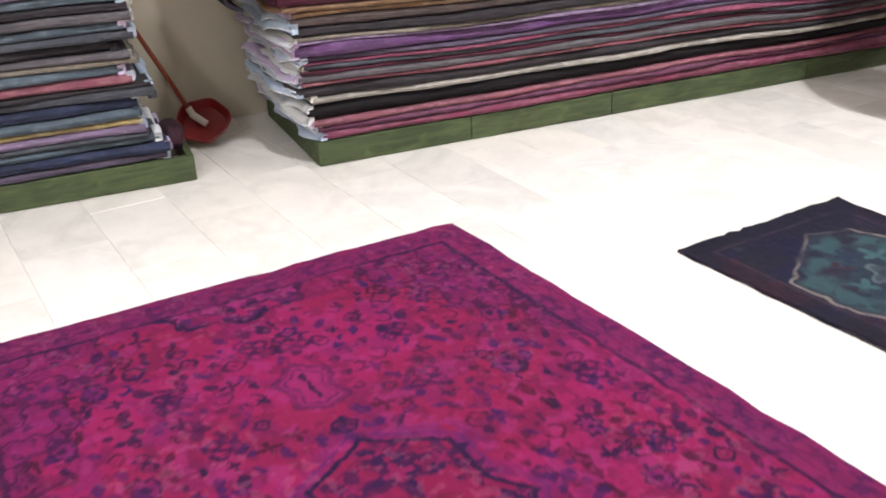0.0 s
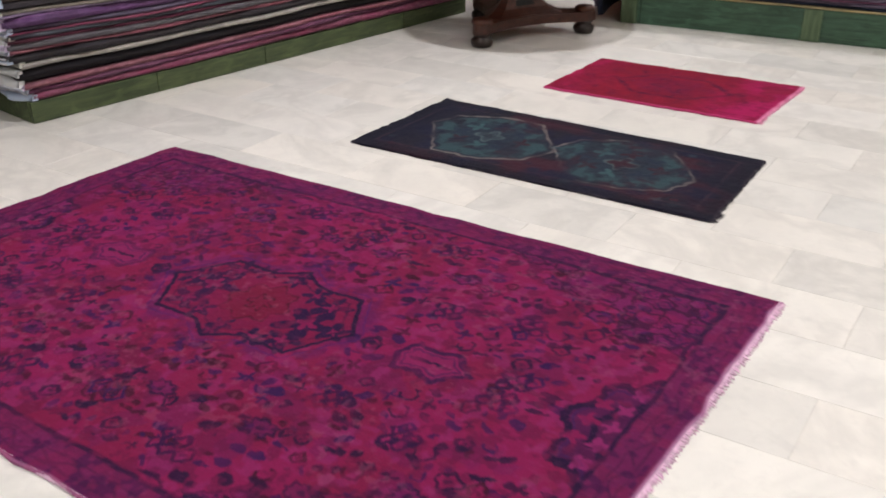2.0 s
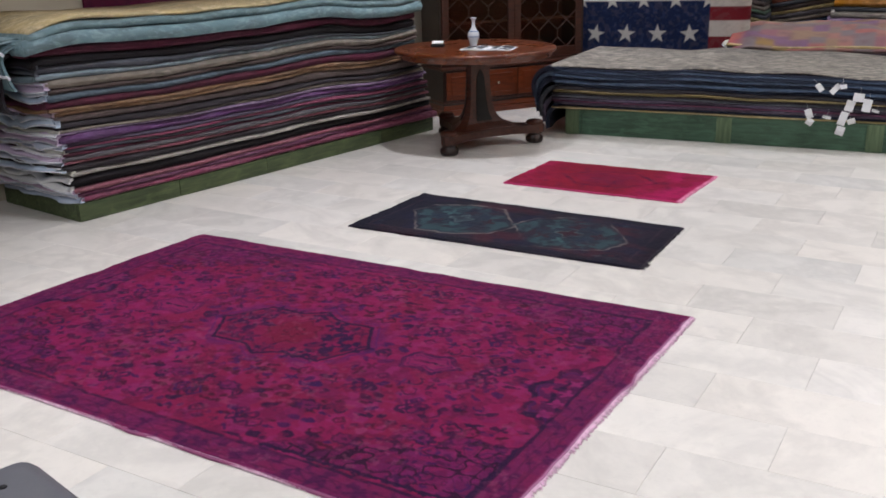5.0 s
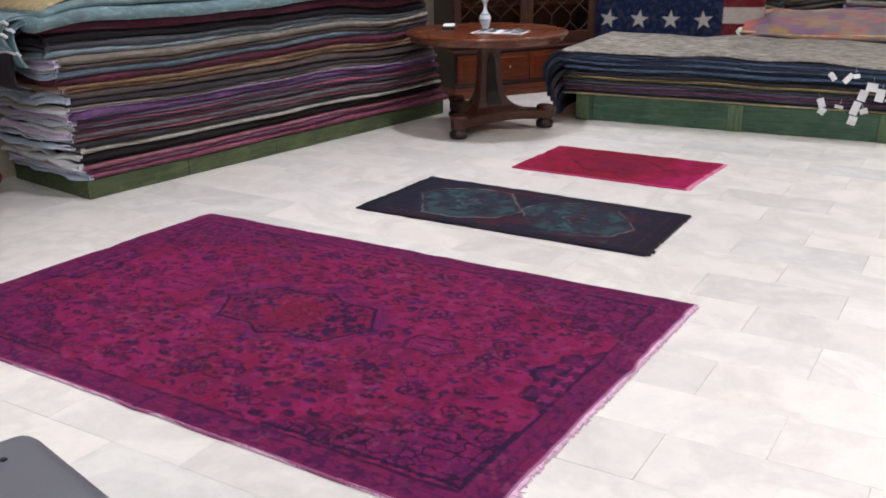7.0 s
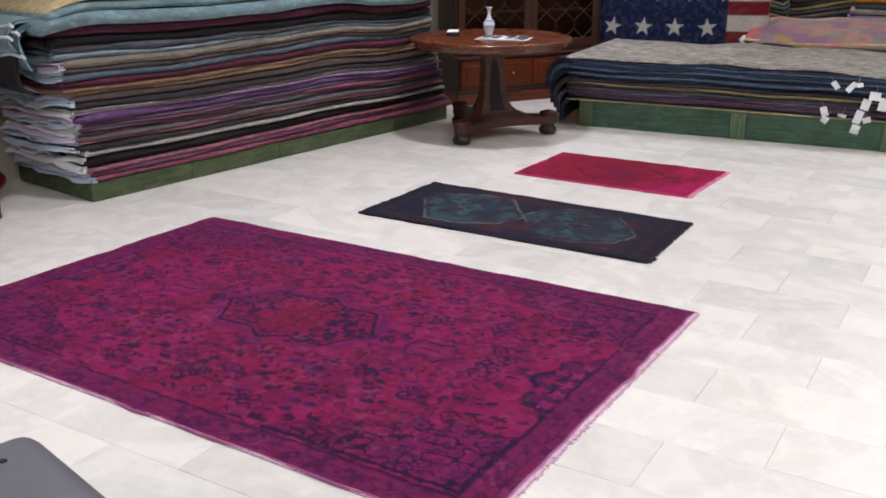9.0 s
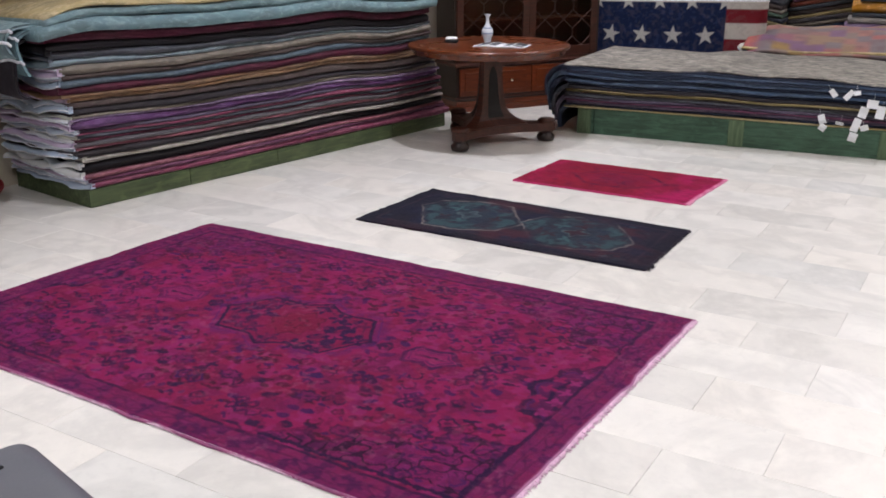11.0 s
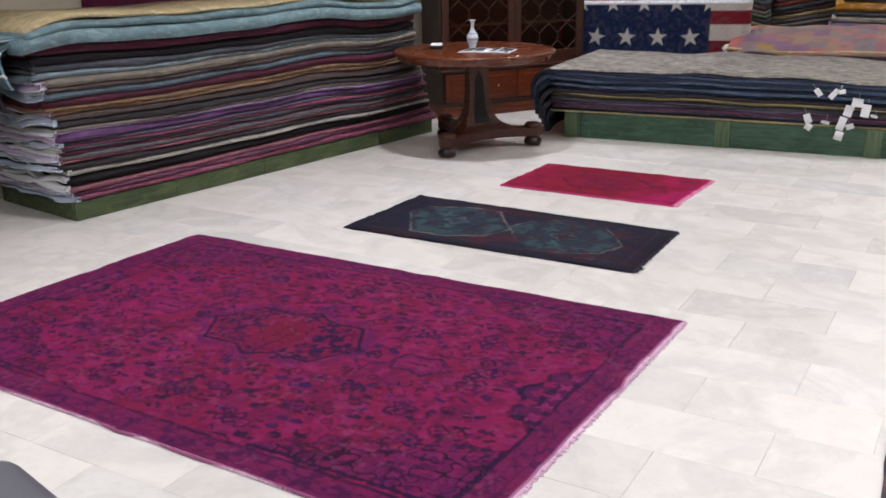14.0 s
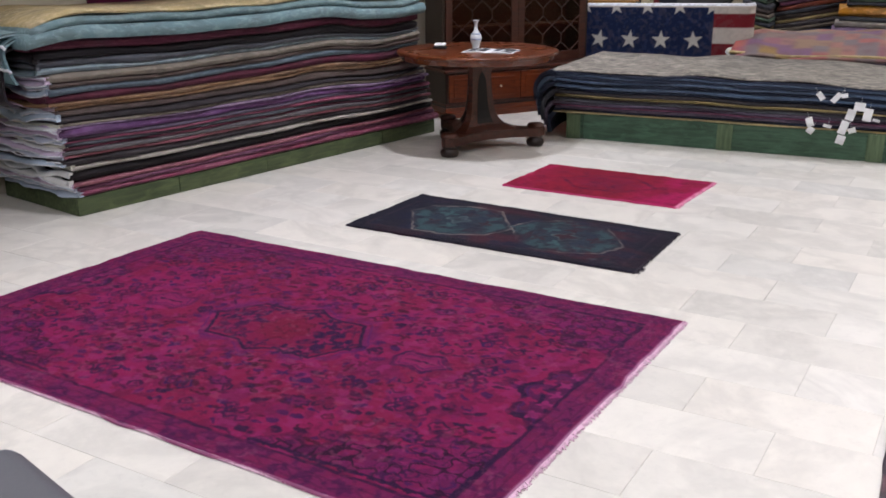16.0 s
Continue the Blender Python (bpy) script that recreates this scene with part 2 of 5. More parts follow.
def tube(points, radius, n=10):
    verts, faces = [], []
    pts = [Vector(p) for p in points]
    for i, p in enumerate(pts):
        d = (pts[min(i + 1, len(pts) - 1)] - pts[max(i - 1, 0)]).normalized()
        a = d.cross(Vector((0.3, 0.2, 1) if abs(d.z) < 0.9 else (1, 0, 0))).normalized()
        b = d.cross(a)
        verts += [p + radius * (math.cos(2 * math.pi * k / n) * a + math.sin(2 * math.pi * k / n) * b) for k in range(n)]
    for i in range(len(pts) - 1):
        for k in range(n):
            j = (k + 1) % n
            faces.append((i * n + k, i * n + j, (i + 1) * n + j, (i + 1) * n + k))
    faces += [tuple(range(n))[::-1], tuple(range((len(pts) - 1) * n, len(pts) * n))]
    return verts, faces


def wave(x, seed, length=1.0):
    """Smooth noise of one variable, about -1 to 1."""
    return 2.0 * noise.noise((x / length, seed * 7.31, seed * 1.7))


# ---- room ----
WEST = Matrix.Rotation(radians(82.1), 4, "Z")
PILE_A = Matrix.Translation((-0.864, -0.128, 0)) @ WEST
PILE_B = Matrix.Translation((-1.045, -0.634, 0)) @ Matrix.Rotation(radians(81.5), 4, "Z")
PILE_C = pose(0.707, 3.56, 0, 0, 0, 4.9)


def structure(name, bm, material, label, m=None):
    me = bpy.data.meshes.new(name)
    bm.to_mesh(me)
    bm.free()
    me.materials.append(material)
    ob = new(name, me)
    if m is not None:
        ob.matrix_basis = m
    return tagged(ob, label, name.split("_")[0], kind="structure")


structure("wall_west", box((-8, 0.93, -0.1), (12, 1.13, CEIL)), WALL, "cream plastered shop wall behind the rug piles", PILE_A)
structure("wall_west_pier", box((-1.6, 0.80, 0), (-0.62, 0.93, CEIL)), WALL, "shallow cream plastered pier on the wall", PILE_A)
structure("wall_north", join(box((-6, 11, -0.1), (1.6, 11.2, CEIL)), box((4.8, 11, -0.1), (12, 11.2, CEIL)), box((1.6, 11, -0.1), (4.8, 11.2, 0.7)), box((1.6, 11, 2.4), (4.8, 11.2, CEIL))), WALL, "far plain plastered wall with a shop window opening")
structure("backdrop", box((0.6, 11.6, 0.2), (5.8, 11.62, 3.0)), DAYLIGHT, "pale daylight in the street outside")
window_1 = thing("window_1", pose(1.6, 11.04, 0.7), "dark-framed shop window with daylight outside", "window", kind="structure")
for i in range(5):
    part("mullion", box((i * 0.79 - 0.0, 0.0, 0.0), (i * 0.79 + 0.04, 0.08, 1.7), 0.004), DARK_WOOD, window_1)
for z in (0.0, 0.82, 1.66):
    part("rail", box((0.0, 0.004, z), (3.2, 0.076, z + 0.04), 0.004), DARK_WOOD, window_1)
for i in range(4):
    pane = part("pane", box((i * 0.79 + 0.042, 0.036, 0.042), (i * 0.79 + 0.788, 0.042, 1.658)), GLASS_CLEAR, window_1)
    pane.visible_shadow = False
structure("wall_east", box((8.5, -8, -0.1), (8.7, 11, CEIL)), WALL, "plain plastered side wall of the shop")
structure("wall_south", box((-6, -8.2, -0.1), (12, -8, CEIL)), WALL, "plain plastered wall behind the viewer")
structure("ceiling", box((-6, -8.2, CEIL), (12, 11.2, CEIL + 0.15)), CEILING, "plain white plastered shop ceiling")

lamp_data = bpy.data.lights.new("downlight", "AREA")
lamp_data.shape, lamp_data.size, lamp_data.energy, lamp_data.color = "DISK", 0.2, LAMP_W, (0.955, 0.937, 1.0)
lamp_data.spread = radians(125)
first_lamp = None
for ly in LAMP_Y:
    for lx in LAMP_X:
        m = pose(lx, ly, CEIL)
        if first_lamp is None:
            first_lamp = thing("ceiling_light", m, "round white recessed ceiling downlight", "lamp", "ceiling downlights")
            part("trim_ring", lathe([(0.15, -0.012), (0.17, -0.012), (0.175, -0.004), (0.175, 0.0)], 32), CEILING, first_lamp)
            part("diffuser", lathe([(0.135, -0.016), (0.14, -0.013), (0.14, -0.010)], 32), LAMP_GLOW, first_lamp)
        else:
            copy_thing(first_lamp, m)
        light = new("downlight", lamp_data)
        light.matrix_basis = pose(lx, ly, CEIL - 0.03)


# ---- dyed rugs, painted on a fine grid ----
def value_noise(shape, cells, rng):
    """Smooth noise 0 to 1 on a grid, by interpolating random values."""
    h, w = shape
    ch, cw = max(2, int(cells * h / w) + 2), cells + 2
    g = rng.random((ch + 1, cw + 1))
    y, x = np.linspace(0, ch - 1.001, h), np.linspace(0, cw - 1.001, w)
    yi, xi = y.astype(int), x.astype(int)
    fy, fx = (y - yi)[:, None], (x - xi)[None, :]
    fy, fx = fy * fy * (3 - 2 * fy), fx * fx * (3 - 2 * fx)
    a, b = g[yi][:, xi], g[yi][:, xi + 1]
    c, d = g[yi + 1][:, xi], g[yi + 1][:, xi + 1]
    return (a * (1 - fx) + b * fx) * (1 - fy) + (c * (1 - fx) + d * fx) * fy


def fractal(shape, cells, rng, octaves=4):
    return sum(value_noise(shape, cells * 2 ** k, rng) * 0.5 ** k for k in range(octaves)) / sum(0.5 ** k for k in range(octaves))


def lay(img, mask, colour):
    m = np.clip(mask, 0, 1)[..., None]
    img[:] = img * (1 - m) + np.array(colour[:3]) * m


def band(dist, width, soft=0.004):
    """A line of that width where dist is zero."""
    return np.clip((width / 2 - np.abs(dist)) / soft + 0.5, 0, 1)


def inside(dist, soft=0.006):
    return np.clip(-dist / soft + 0.5, 0, 1)


def polygon(u, v, pts):
    """Signed distance to a polygon, negative inside."""
    d = np.full(u.shape, 1e9)
    side = np.zeros(u.shape, bool)
    for (ax, ay), (bx, by) in zip(pts, pts[1:] + pts[:1]):
        ex, ey = bx - ax, by - ay
        k = np.clip(((u - ax) * ex + (v - ay) * ey) / (ex * ex + ey * ey), 0, 1)
        d = np.minimum(d, np.hypot(u - ax - k * ex, v - ay - k * ey))
        cross = (ay > v) != (by > v)
        with np.errstate(divide="ignore", invalid="ignore"):
            side ^= cross & (u < (bx - ax) * (v - ay) / (by - ay if by != ay else 1e-9) + ax)
    return np.where(side, -d, d)


def petals(u, v, cx, cy, r, n, depth, turn=0.0):
    """Signed distance, roughly, to a flower with n petals."""
    a, d = np.arctan2(v - cy, u - cx), np.hypot(u - cx, v - cy)
    return d - r * (1 - depth + depth * np.cos(n * a + turn))


def window(img_uv, cx, cy, r):
    """The slices of the grid near a place."""
    us, vs = img_uv
    i0, i1 = np.searchsorted(us, (cx - r, cx + r))
    j0, j1 = np.searchsorted(vs, (cy - r, cy + r))
    return slice(max(j0, 0), j1), slice(max(i0, 0), i1)


def rug_mesh(name, corners, img, material, thick=0.011, wobble=0.0035, ends=0.0, seed=1):
    """A flat rug: corners far-left, far-right, near-right, near-left; img rows run from far to near."""
    h, w, _ = img.shape
    s, t = np.meshgrid(np.linspace(0, 1, w), np.linspace(0, 1, h))
    p = [np.array(c) for c in corners]
    xy = ((1 - s)[..., None] * (1 - t)[..., None] * p[0] + s[..., None] * (1 - t)[..., None] * p[1]
          + s[..., None] * t[..., None] * p[2] + (1 - s)[..., None] * t[..., None] * p[3])
    rng = np.random.default_rng(seed)
    for axis, run in ((0, t), (1, s)):
        edge = np.clip(np.abs(2 * (s if axis == 0 else t) - 1), 0, 1) ** 6
        prof = np.interp(run.ravel(), np.linspace(0, 1, 24), rng.normal(0, 1, 24)).reshape(run.shape)
        xy[..., axis] += wobble * prof * edge
    z = thick + 0.0035 * (value_noise((h, w), 9, rng) - 0.5) + 0.0012 * (value_noise((h, w), 120, rng) - 0.5)
    v = np.concatenate([xy, z[..., None]], -1).reshape(-1, 3)
    idx = np.arange(h * w).reshape(h, w)
    quads = np.stack([idx[:-1, :-1], idx[1:, :-1], idx[1:, 1:], idx[:-1, 1:]], -1).reshape(-1, 4)
    rim = np.concatenate([idx[0, :-1], idx[:-1, -1], idx[-1, :0:-1], idx[:0:-1, 0]])
    low = v[rim].copy()
    low[:, 2] = 0.001
    base = len(v)
    k = np.arange(len(rim))
    skirt = np.stack([rim, base + k, base + (k + 1) % len(rim), np.roll(rim, -1)], -1)[:, ::-1]
    v = np.concatenate([v, low])
    f = np.concatenate([quads, skirt])
    me = bpy.data.meshes.new(name)
    me.vertices.add(len(v))
    me.vertices.foreach_set("co", v.astype(np.float32).ravel())
    me.loops.add(f.size)
    me.loops.foreach_set("vertex_index", f.astype(np.int32).ravel())
    me.polygons.add(len(f))
    me.polygons.foreach_set("loop_start", (np.arange(len(f)) * 4).astype(np.int32))
    me.update(calc_edges=True)
    col = np.ones((len(v), 4), np.float32)
    flat = img.reshape(-1, 3)
    col[:base, :3] = flat
    col[base:, :3] = flat[rim]
    me.attributes.new("tint", "FLOAT_COLOR", "POINT").data.foreach_set("color", col.ravel())
    me.polygons.foreach_set("use_smooth", [True] * len(f))
    me.materials.append(material)
    return me


def soften(img, n=1):
    for _ in range(n):
        for ax in (0, 1):
            img = (np.roll(img, 1, ax) + 2 * img + np.roll(img, -1, ax)) / 4
    return img


ROSE, CRIMSON, PLUM, INKY, PINK = srgb(152, 25, 88), srgb(136, 22, 64), srgb(94, 24, 96), srgb(26, 12, 58), srgb(162, 44, 114)


def big_rug_image():
    W, H, step = 2.80, 1.80, 0.005
    w, h = int(W / step), int(H / step)
    us, vs = np.linspace(0, W, w), np.linspace(0, H, h)
    u, v = np.meshgrid(us, vs)
    rng = np.random.default_rng(5)
    img = np.zeros((h, w, 3))
    img[:] = ROSE[:3]
    lay(img, np.clip((fractal((h, w), 9, rng) - 0.46) * 5, 0, 0.6), CRIMSON)
    lay(img, np.clip((fractal((h, w), 26, rng) - 0.55) * 5, 0, 0.3), PLUM)
    lay(img, np.clip((fractal((h, w), 70, rng, 3) - 0.52) * 5, 0, 0.5), srgb(96, 14, 62))
    lay(img, np.clip((fractal((h, w), 60, rng, 3) - 0.58) * 5, 0, 0.5), PINK)
    grain = fractal((h, w), 90, rng, 3)
    wear = np.clip(0.95 + (fractal((h, w), 16, rng) - 0.45) * 2.0, 0.75, 1) * np.clip(0.95 + (grain - 0.45) * 3.0, 0.5, 1)
    uu = u + 0.012 * (value_noise((h, w), 170, rng) - 0.5) + 0.010 * (value_noise((h, w), 60, rng) - 0.5)
    vv = v + 0.012 * (value_noise((h, w), 170, rng) - 0.5) + 0.010 * (value_noise((h, w), 60, rng) - 0.5)
    cu, cv = 1.395, 0.89

    def stamp(cx, cy, r, shape, colour, strength=1.0):
        js, iS = window((us, vs), cx, cy, r * 1.6)
        if js.stop <= js.start or iS.stop <= iS.start:
            return
        a = img[js, iS]
        lay(a, strength * wear[js, iS] * shape(uu[js, iS], vv[js, iS]), colour)

    # scattered leaves, rings and rosettes, one to a cell, mirrored about the middle
    cells = [(0.10 + 0.068 * i + (0.034 if j % 2 else 0), 0.10 + 0.056 * j) for i in range(20) for j in range(15)]
    for gx, gy in cells:
        x, y = gx + rng.normal(0, 0.014), gy + rng.normal(0, 0.012)
        kind, r, turn = (0, 0, 0, 1, 2, 0, 3, 4, 5, 6)[rng.integers(0, 10)], rng.uniform(0.018, 0.033), rng.uniform(-0.7, 0.7)
        tone = (INKY, INKY, srgb(62, 9, 40), srgb(44, 18, 84))[rng.integers(0, 4)]
        if rng.random() < 0.10:
            continue
        for sx in (1, -1):
            for sy in (1, -1):
                cx, cy = cu + sx * (cu - x), cv + sy * (cv - y)
                cx, cy = cx + rng.normal(0, 0.007), cy + rng.normal(0, 0.007)
                if abs(cx - cu) < 0.40 and abs(cy - cv) < 0.26 or abs(cx - cu) > 1.09 and abs(cy - cv) < 0.29 or 0.52 < abs(cx - cu) < 0.83 and abs(cy - cv) < 0.11 or not (0.14 < cx < 2.65 and 0.13 < cy < 1.67):
                    continue
                ct, st = math.cos(turn * sx * sy), math.sin(turn * sx * sy)
                if kind in (0, 1, 2):
                    k = rng.uniform(1.4, 2.9)
                    f = lambda a, b: inside(np.hypot((a - cx) * ct + (b - cy) * st, ((b - cy) * ct - (a - cx) * st) * k) - r, 0.006)
                elif kind == 3:
                    f = lambda a, b: np.maximum(band(petals(a, b, cx, cy, r * 1.1, 4, 0.10, turn), 0.012), 0.7 * inside(petals(a, b, cx, cy, r * 0.35, 4, 0.1), 0.006))
                elif kind == 4:
                    f = lambda a, b: band(np.hypot(a - cx, b - cy) - r * 0.9, 0.010) * (np.arctan2(b - cy, a - cx) * sx > -1.4)
                elif kind == 5:
                    f = lambda a, b: inside(petals(a, b, cx, cy, r * 1.05, 4, 0.38, turn), 0.007)
                else:
                    f = lambda a, b: np.maximum(inside(np.hypot(a - cx - 0.022, b - cy) - r * 0.5, 0.006), inside(np.hypot(a - cx + 0.02, b - cy - 0.016) - r * 0.55, 0.006))
                stamp(cx, cy, r + 0.02, f, tone, rng.uniform(0.75, 1.0))
    # outlined blossoms and clusters of small rings
    for x, y, r in ((0.475, 0.49, 0.055), (0.96, 0.50, 0.05), (0.12, 0.50, 0.05), (0.74, 0.62, 0.05)):
        for sx in (1, -1):
            for sy in (1, -1):
                cx, cy = cu + sx * x, cv + sy * y
                stamp(cx, cy, r + 0.02, lambda a, b: inside(petals(a, (b - cy) * 1.5 + cy, cx, cy, r, 8, 0.12)), PLUM, 0.55)
                stamp(cx, cy, r + 0.02, lambda a, b: band(petals(a, (b - cy) * 1.5 + cy, cx, cy, r, 8, 0.12), 0.016), INKY, 0.85)
                stamp(cx, cy, r, lambda a, b: inside(np.hypot(a - cx, b - cy) - 0.012), INKY, 0.9)
    for x, y in ((0.785, 0.30), (0.90, 0.02), (0.52, 0.25), (0.30, 0.62)):
        for sx in (1, -1):
            for sy in (1, -1):
                for ox, oy in ((0.0, 0.0), (0.055, 0.012), (-0.006, 0.05), (0.04, 0.055)):
                    cx, cy = cu + sx * (x + ox), cv + sy * (y + oy)
                    stamp(cx, cy, 0.04, lambda a, b: band(petals(a, b, cx, cy, 0.021, 4, 0.1), 0.015), srgb(40, 10, 66), 0.9)
    # medallion: stepped lozenge with double outline, leaf wreath and two dark blossoms
    quarter = [(0.385, 0.0), (0.345, 0.05), (0.27, 0.185), (0.10, 0.18), (0.06, 0.205), (0.0, 0.245)]
    hexa = quarter + [(-x, y) for x, y in quarter[-2::-1]] + [(-x, -y) for x, y in quarter[1:]] + [(x, -y) for x, y in quarter[-2:0:-1]]
    d = polygon((u + uu) / 2 - cu, (v + vv) / 2 - cv, hexa)
    lay(img, wear * inside(d - 0.07, 0.03) * np.clip((grain - 0.40) * 4, 0, 0.5), PLUM)
    for k in range(34):
        a = k / 34 * 6.283
        r = 0.40 * abs(math.cos(a)) ** 1.3 + 0.285 * abs(math.sin(a)) ** 1.3 + 0.035 * abs(math.sin(2 * a))
        cx, cy, q = cu + r * math.cos(a), cv + r * math.sin(a) * 0.98, rng.uniform(0.018, 0.030)
        ct, st = math.cos(a * 2 + 0.6), math.sin(a * 2 + 0.6)
        stamp(cx, cy, q * 1.6, lambda x, y: inside(np.hypot((x - cx) * ct + (y - cy) * st, ((y - cy) * ct - (x - cx) * st) * 2.2) - q), srgb(48, 16, 84), 0.8)
    lay(img, inside(d) * 0.8, srgb(136, 18, 68))
    d = d + 0.005 * (value_noise((h, w), 70, rng) - 0.5)
    core = petals(uu, vv, cu, cv, 0.125, 8, 0.12)
    for sx in (-1, 1):
        for k, (ox, oy, r) in enumerate(((0.22, 0.0, 0.11), (0.22, 0.115, 0.075), (0.22, -0.115, 0.075), (0.32, 0.0, 0.06), (0.13, 0.15, 0.055), (0.13, -0.15, 0.055), (0.0, 0.19, 0.045), (0.0, -0.19, 0.045))):
            cx, cy = cu + sx * ox, cv + oy + sx * 0.02
            stamp(cx, cy, r, lambda a, b: inside(petals(a, b, cx, cy, r, 5, 0.3, k)), srgb(36, 14, 66), 1.0)
            stamp(cx, cy, r, lambda a, b: inside(petals(a, b, cx, cy, r * 0.36, 4, 0.3, k)), ROSE, 0.9)
    lay(img, inside(core, 0.03) * np.clip(0.2 + grain, 0, 0.7), srgb(122, 18, 50))
    lay(img, band(d, 0.015), INKY)
    lay(img, band(d + 0.032, 0.008) * wear * 0.6, INKY)
    lay(img, band(d - 0.030, 0.007) * wear * 0.6, srgb(70, 26, 104))
    lay(img, band(core, 0.010) * wear * 0.7, srgb(60, 10, 26))
    lay(img, band(petals(uu, vv, cu, cv, 0.05, 6, 0.25), 0.012) * wear * 0.8, srgb(56, 10, 32))
    # pendants
    for sx in (-1, 1):
        cx = cu + sx * 0.675
        p = [(cx + sx * a, cv + b) for a, b in ((-0.12, 0.0), (-0.09, -0.07), (-0.02, -0.055), (0.05, -0.08), (0.08, -0.04), (0.13, 0.0), (0.08, 0.04), (0.05, 0.08), (-0.02, 0.055), (-0.09, 0.07))]
        d2 = polygon(uu, vv, p)
        lay(img, inside(d2) * 0.8, srgb(150, 34, 98))
        lay(img, band(d2 + 0.022, 0.008) * wear * 0.8, srgb(70, 20, 84))
        lay(img, band(vv - cv, 0.012) * inside(d2 + 0.04) * wear, INKY)
        lay(img, band(d2, 0.020) * wear * (0.9 if sx > 0 else 0.6), srgb(38, 14, 70))
        stamp(cu + sx * 0.46, cv, 0.05, lambda a, b: band(np.hypot(a - cu - sx * 0.46, b - cv) - 0.03, 0.012), INKY, 0.9)
        # half rosettes at the short sides
        ex = cu + sx * 1.275
        for k, (r, wd, tone) in enumerate(((1.0, 0.030, INKY), (0.86, 0.010, srgb(70, 26, 90)), (0.5, 0.022, INKY))):
            ang = np.arctan2((vv - cv) / 0.255, (uu - ex) / 0.165)
            rad = np.hypot((vv - cv) / 0.255, (uu - ex) / 0.165)
            dd = (rad - r * (0.90 + 0.10 * np.cos(8 * ang))) * 0.19
            if k == 0:
                lay(img, inside(dd) * 0.8 * wear, srgb(70, 20, 78))
            lay(img, band(dd, wd) * wear, tone)
        for oy in (-0.17, -0.085, 0.0, 0.085, 0.17):
            for ox in (0.035, 0.10):
                if abs(oy) < 0.16 or ox < 0.05:
                    kx2, ky2 = ex - sx * ox, cv + oy
                    stamp(kx2, ky2, 0.04, lambda a, b: inside(petals(a, b, kx2, ky2, 0.032, 4, 0.25, oy * 20)), ROSE if ox > 0.05 else PINK, 0.9)
        # long corner pieces filled with scrolls
        for sy in (-1, 1):
            du, dv = 1.275 - (uu - cu) * sx, 0.775 - (vv - cv) * sy
            reach = du / 0.80 + dv / 0.40 + 0.10 * np.sin(du * 26) - 0.06 * np.cos(dv * 40)
            zone = inside((reach - 1) * 0.35, 0.02) * (du > 0) * (dv > 0)
            curl = fractal((h, w), 52, rng, 2)
            faded = 0.95 if sx > 0 and sy > 0 else 0.72
            lay(img, zone * 0.45 * wear, PLUM)
            lay(img, zone * band(curl - 0.47, 0.10, 0.02) * faded, srgb(34, 6, 44))
            lay(img, zone * band(curl - 0.60, 0.03, 0.015) * 0.6, INKY)
            lay(img, band((reach - 1) * 0.3, 0.018) * (du > 0) * (dv > 0) * 0.6 * wear, srgb(40, 8, 50))
            lay(img, np.maximum(band(du - 0.01, 0.018), band(dv - 0.01, 0.018)) * zone * faded, INKY)
    # border: plum bands with thin dark lines and a faint running pattern
    e = np.minimum(np.minimum(u, W - u) - 0.012, np.minimum(v, H - v)) + 0.010 * (value_noise((h, w), 60, rng) - 0.5)
    lay(img, inside(e - 0.115, 0.01) * 0.9, srgb(122, 29, 90))
    lay(img, inside(e - 0.115, 0.01) * np.clip((fractal((h, w), 110, rng, 2) - 0.5) * 5, 0, 0.7), srgb(66, 14, 74))
    lay(img, inside(e - 0.115, 0.01) * np.clip((fractal((h, w), 60, rng) - 0.52) * 5, 0, 0.5), srgb(142, 30, 84))
    for at, wd, k in ((0.118, 0.014, 0.9), (0.075, 0.006, 0.5), (0.03, 0.008, 0.45)):
        lay(img, band(e - at, wd) * wear * k, INKY)
    run = np.where(np.minimum(u, W - u) < np.minimum(v, H - v), v, u)
    lay(img, band(e - 0.052 - 0.014 * np.sin(run * 48), 0.009) * wear * 0.45, INKY)
    # worn warp showing pale
    lay(img, np.clip((fractal((h, w), 120, rng, 2) - 0.66) * 6, 0, 0.2) * np.clip((fractal((h, w), 9, rng) - 0.45) * 6, 0, 1), srgb(190, 100, 136))
    img = img * 0.72
    # pale bound edge at the near side and one end
    lay(img, inside(H - v - 0.006, 0.003) * 0.5, srgb(200, 130, 170))
    lay(img, inside(W - u - 0.009, 0.003) * 0.6, srgb(206, 150, 190))
    return img


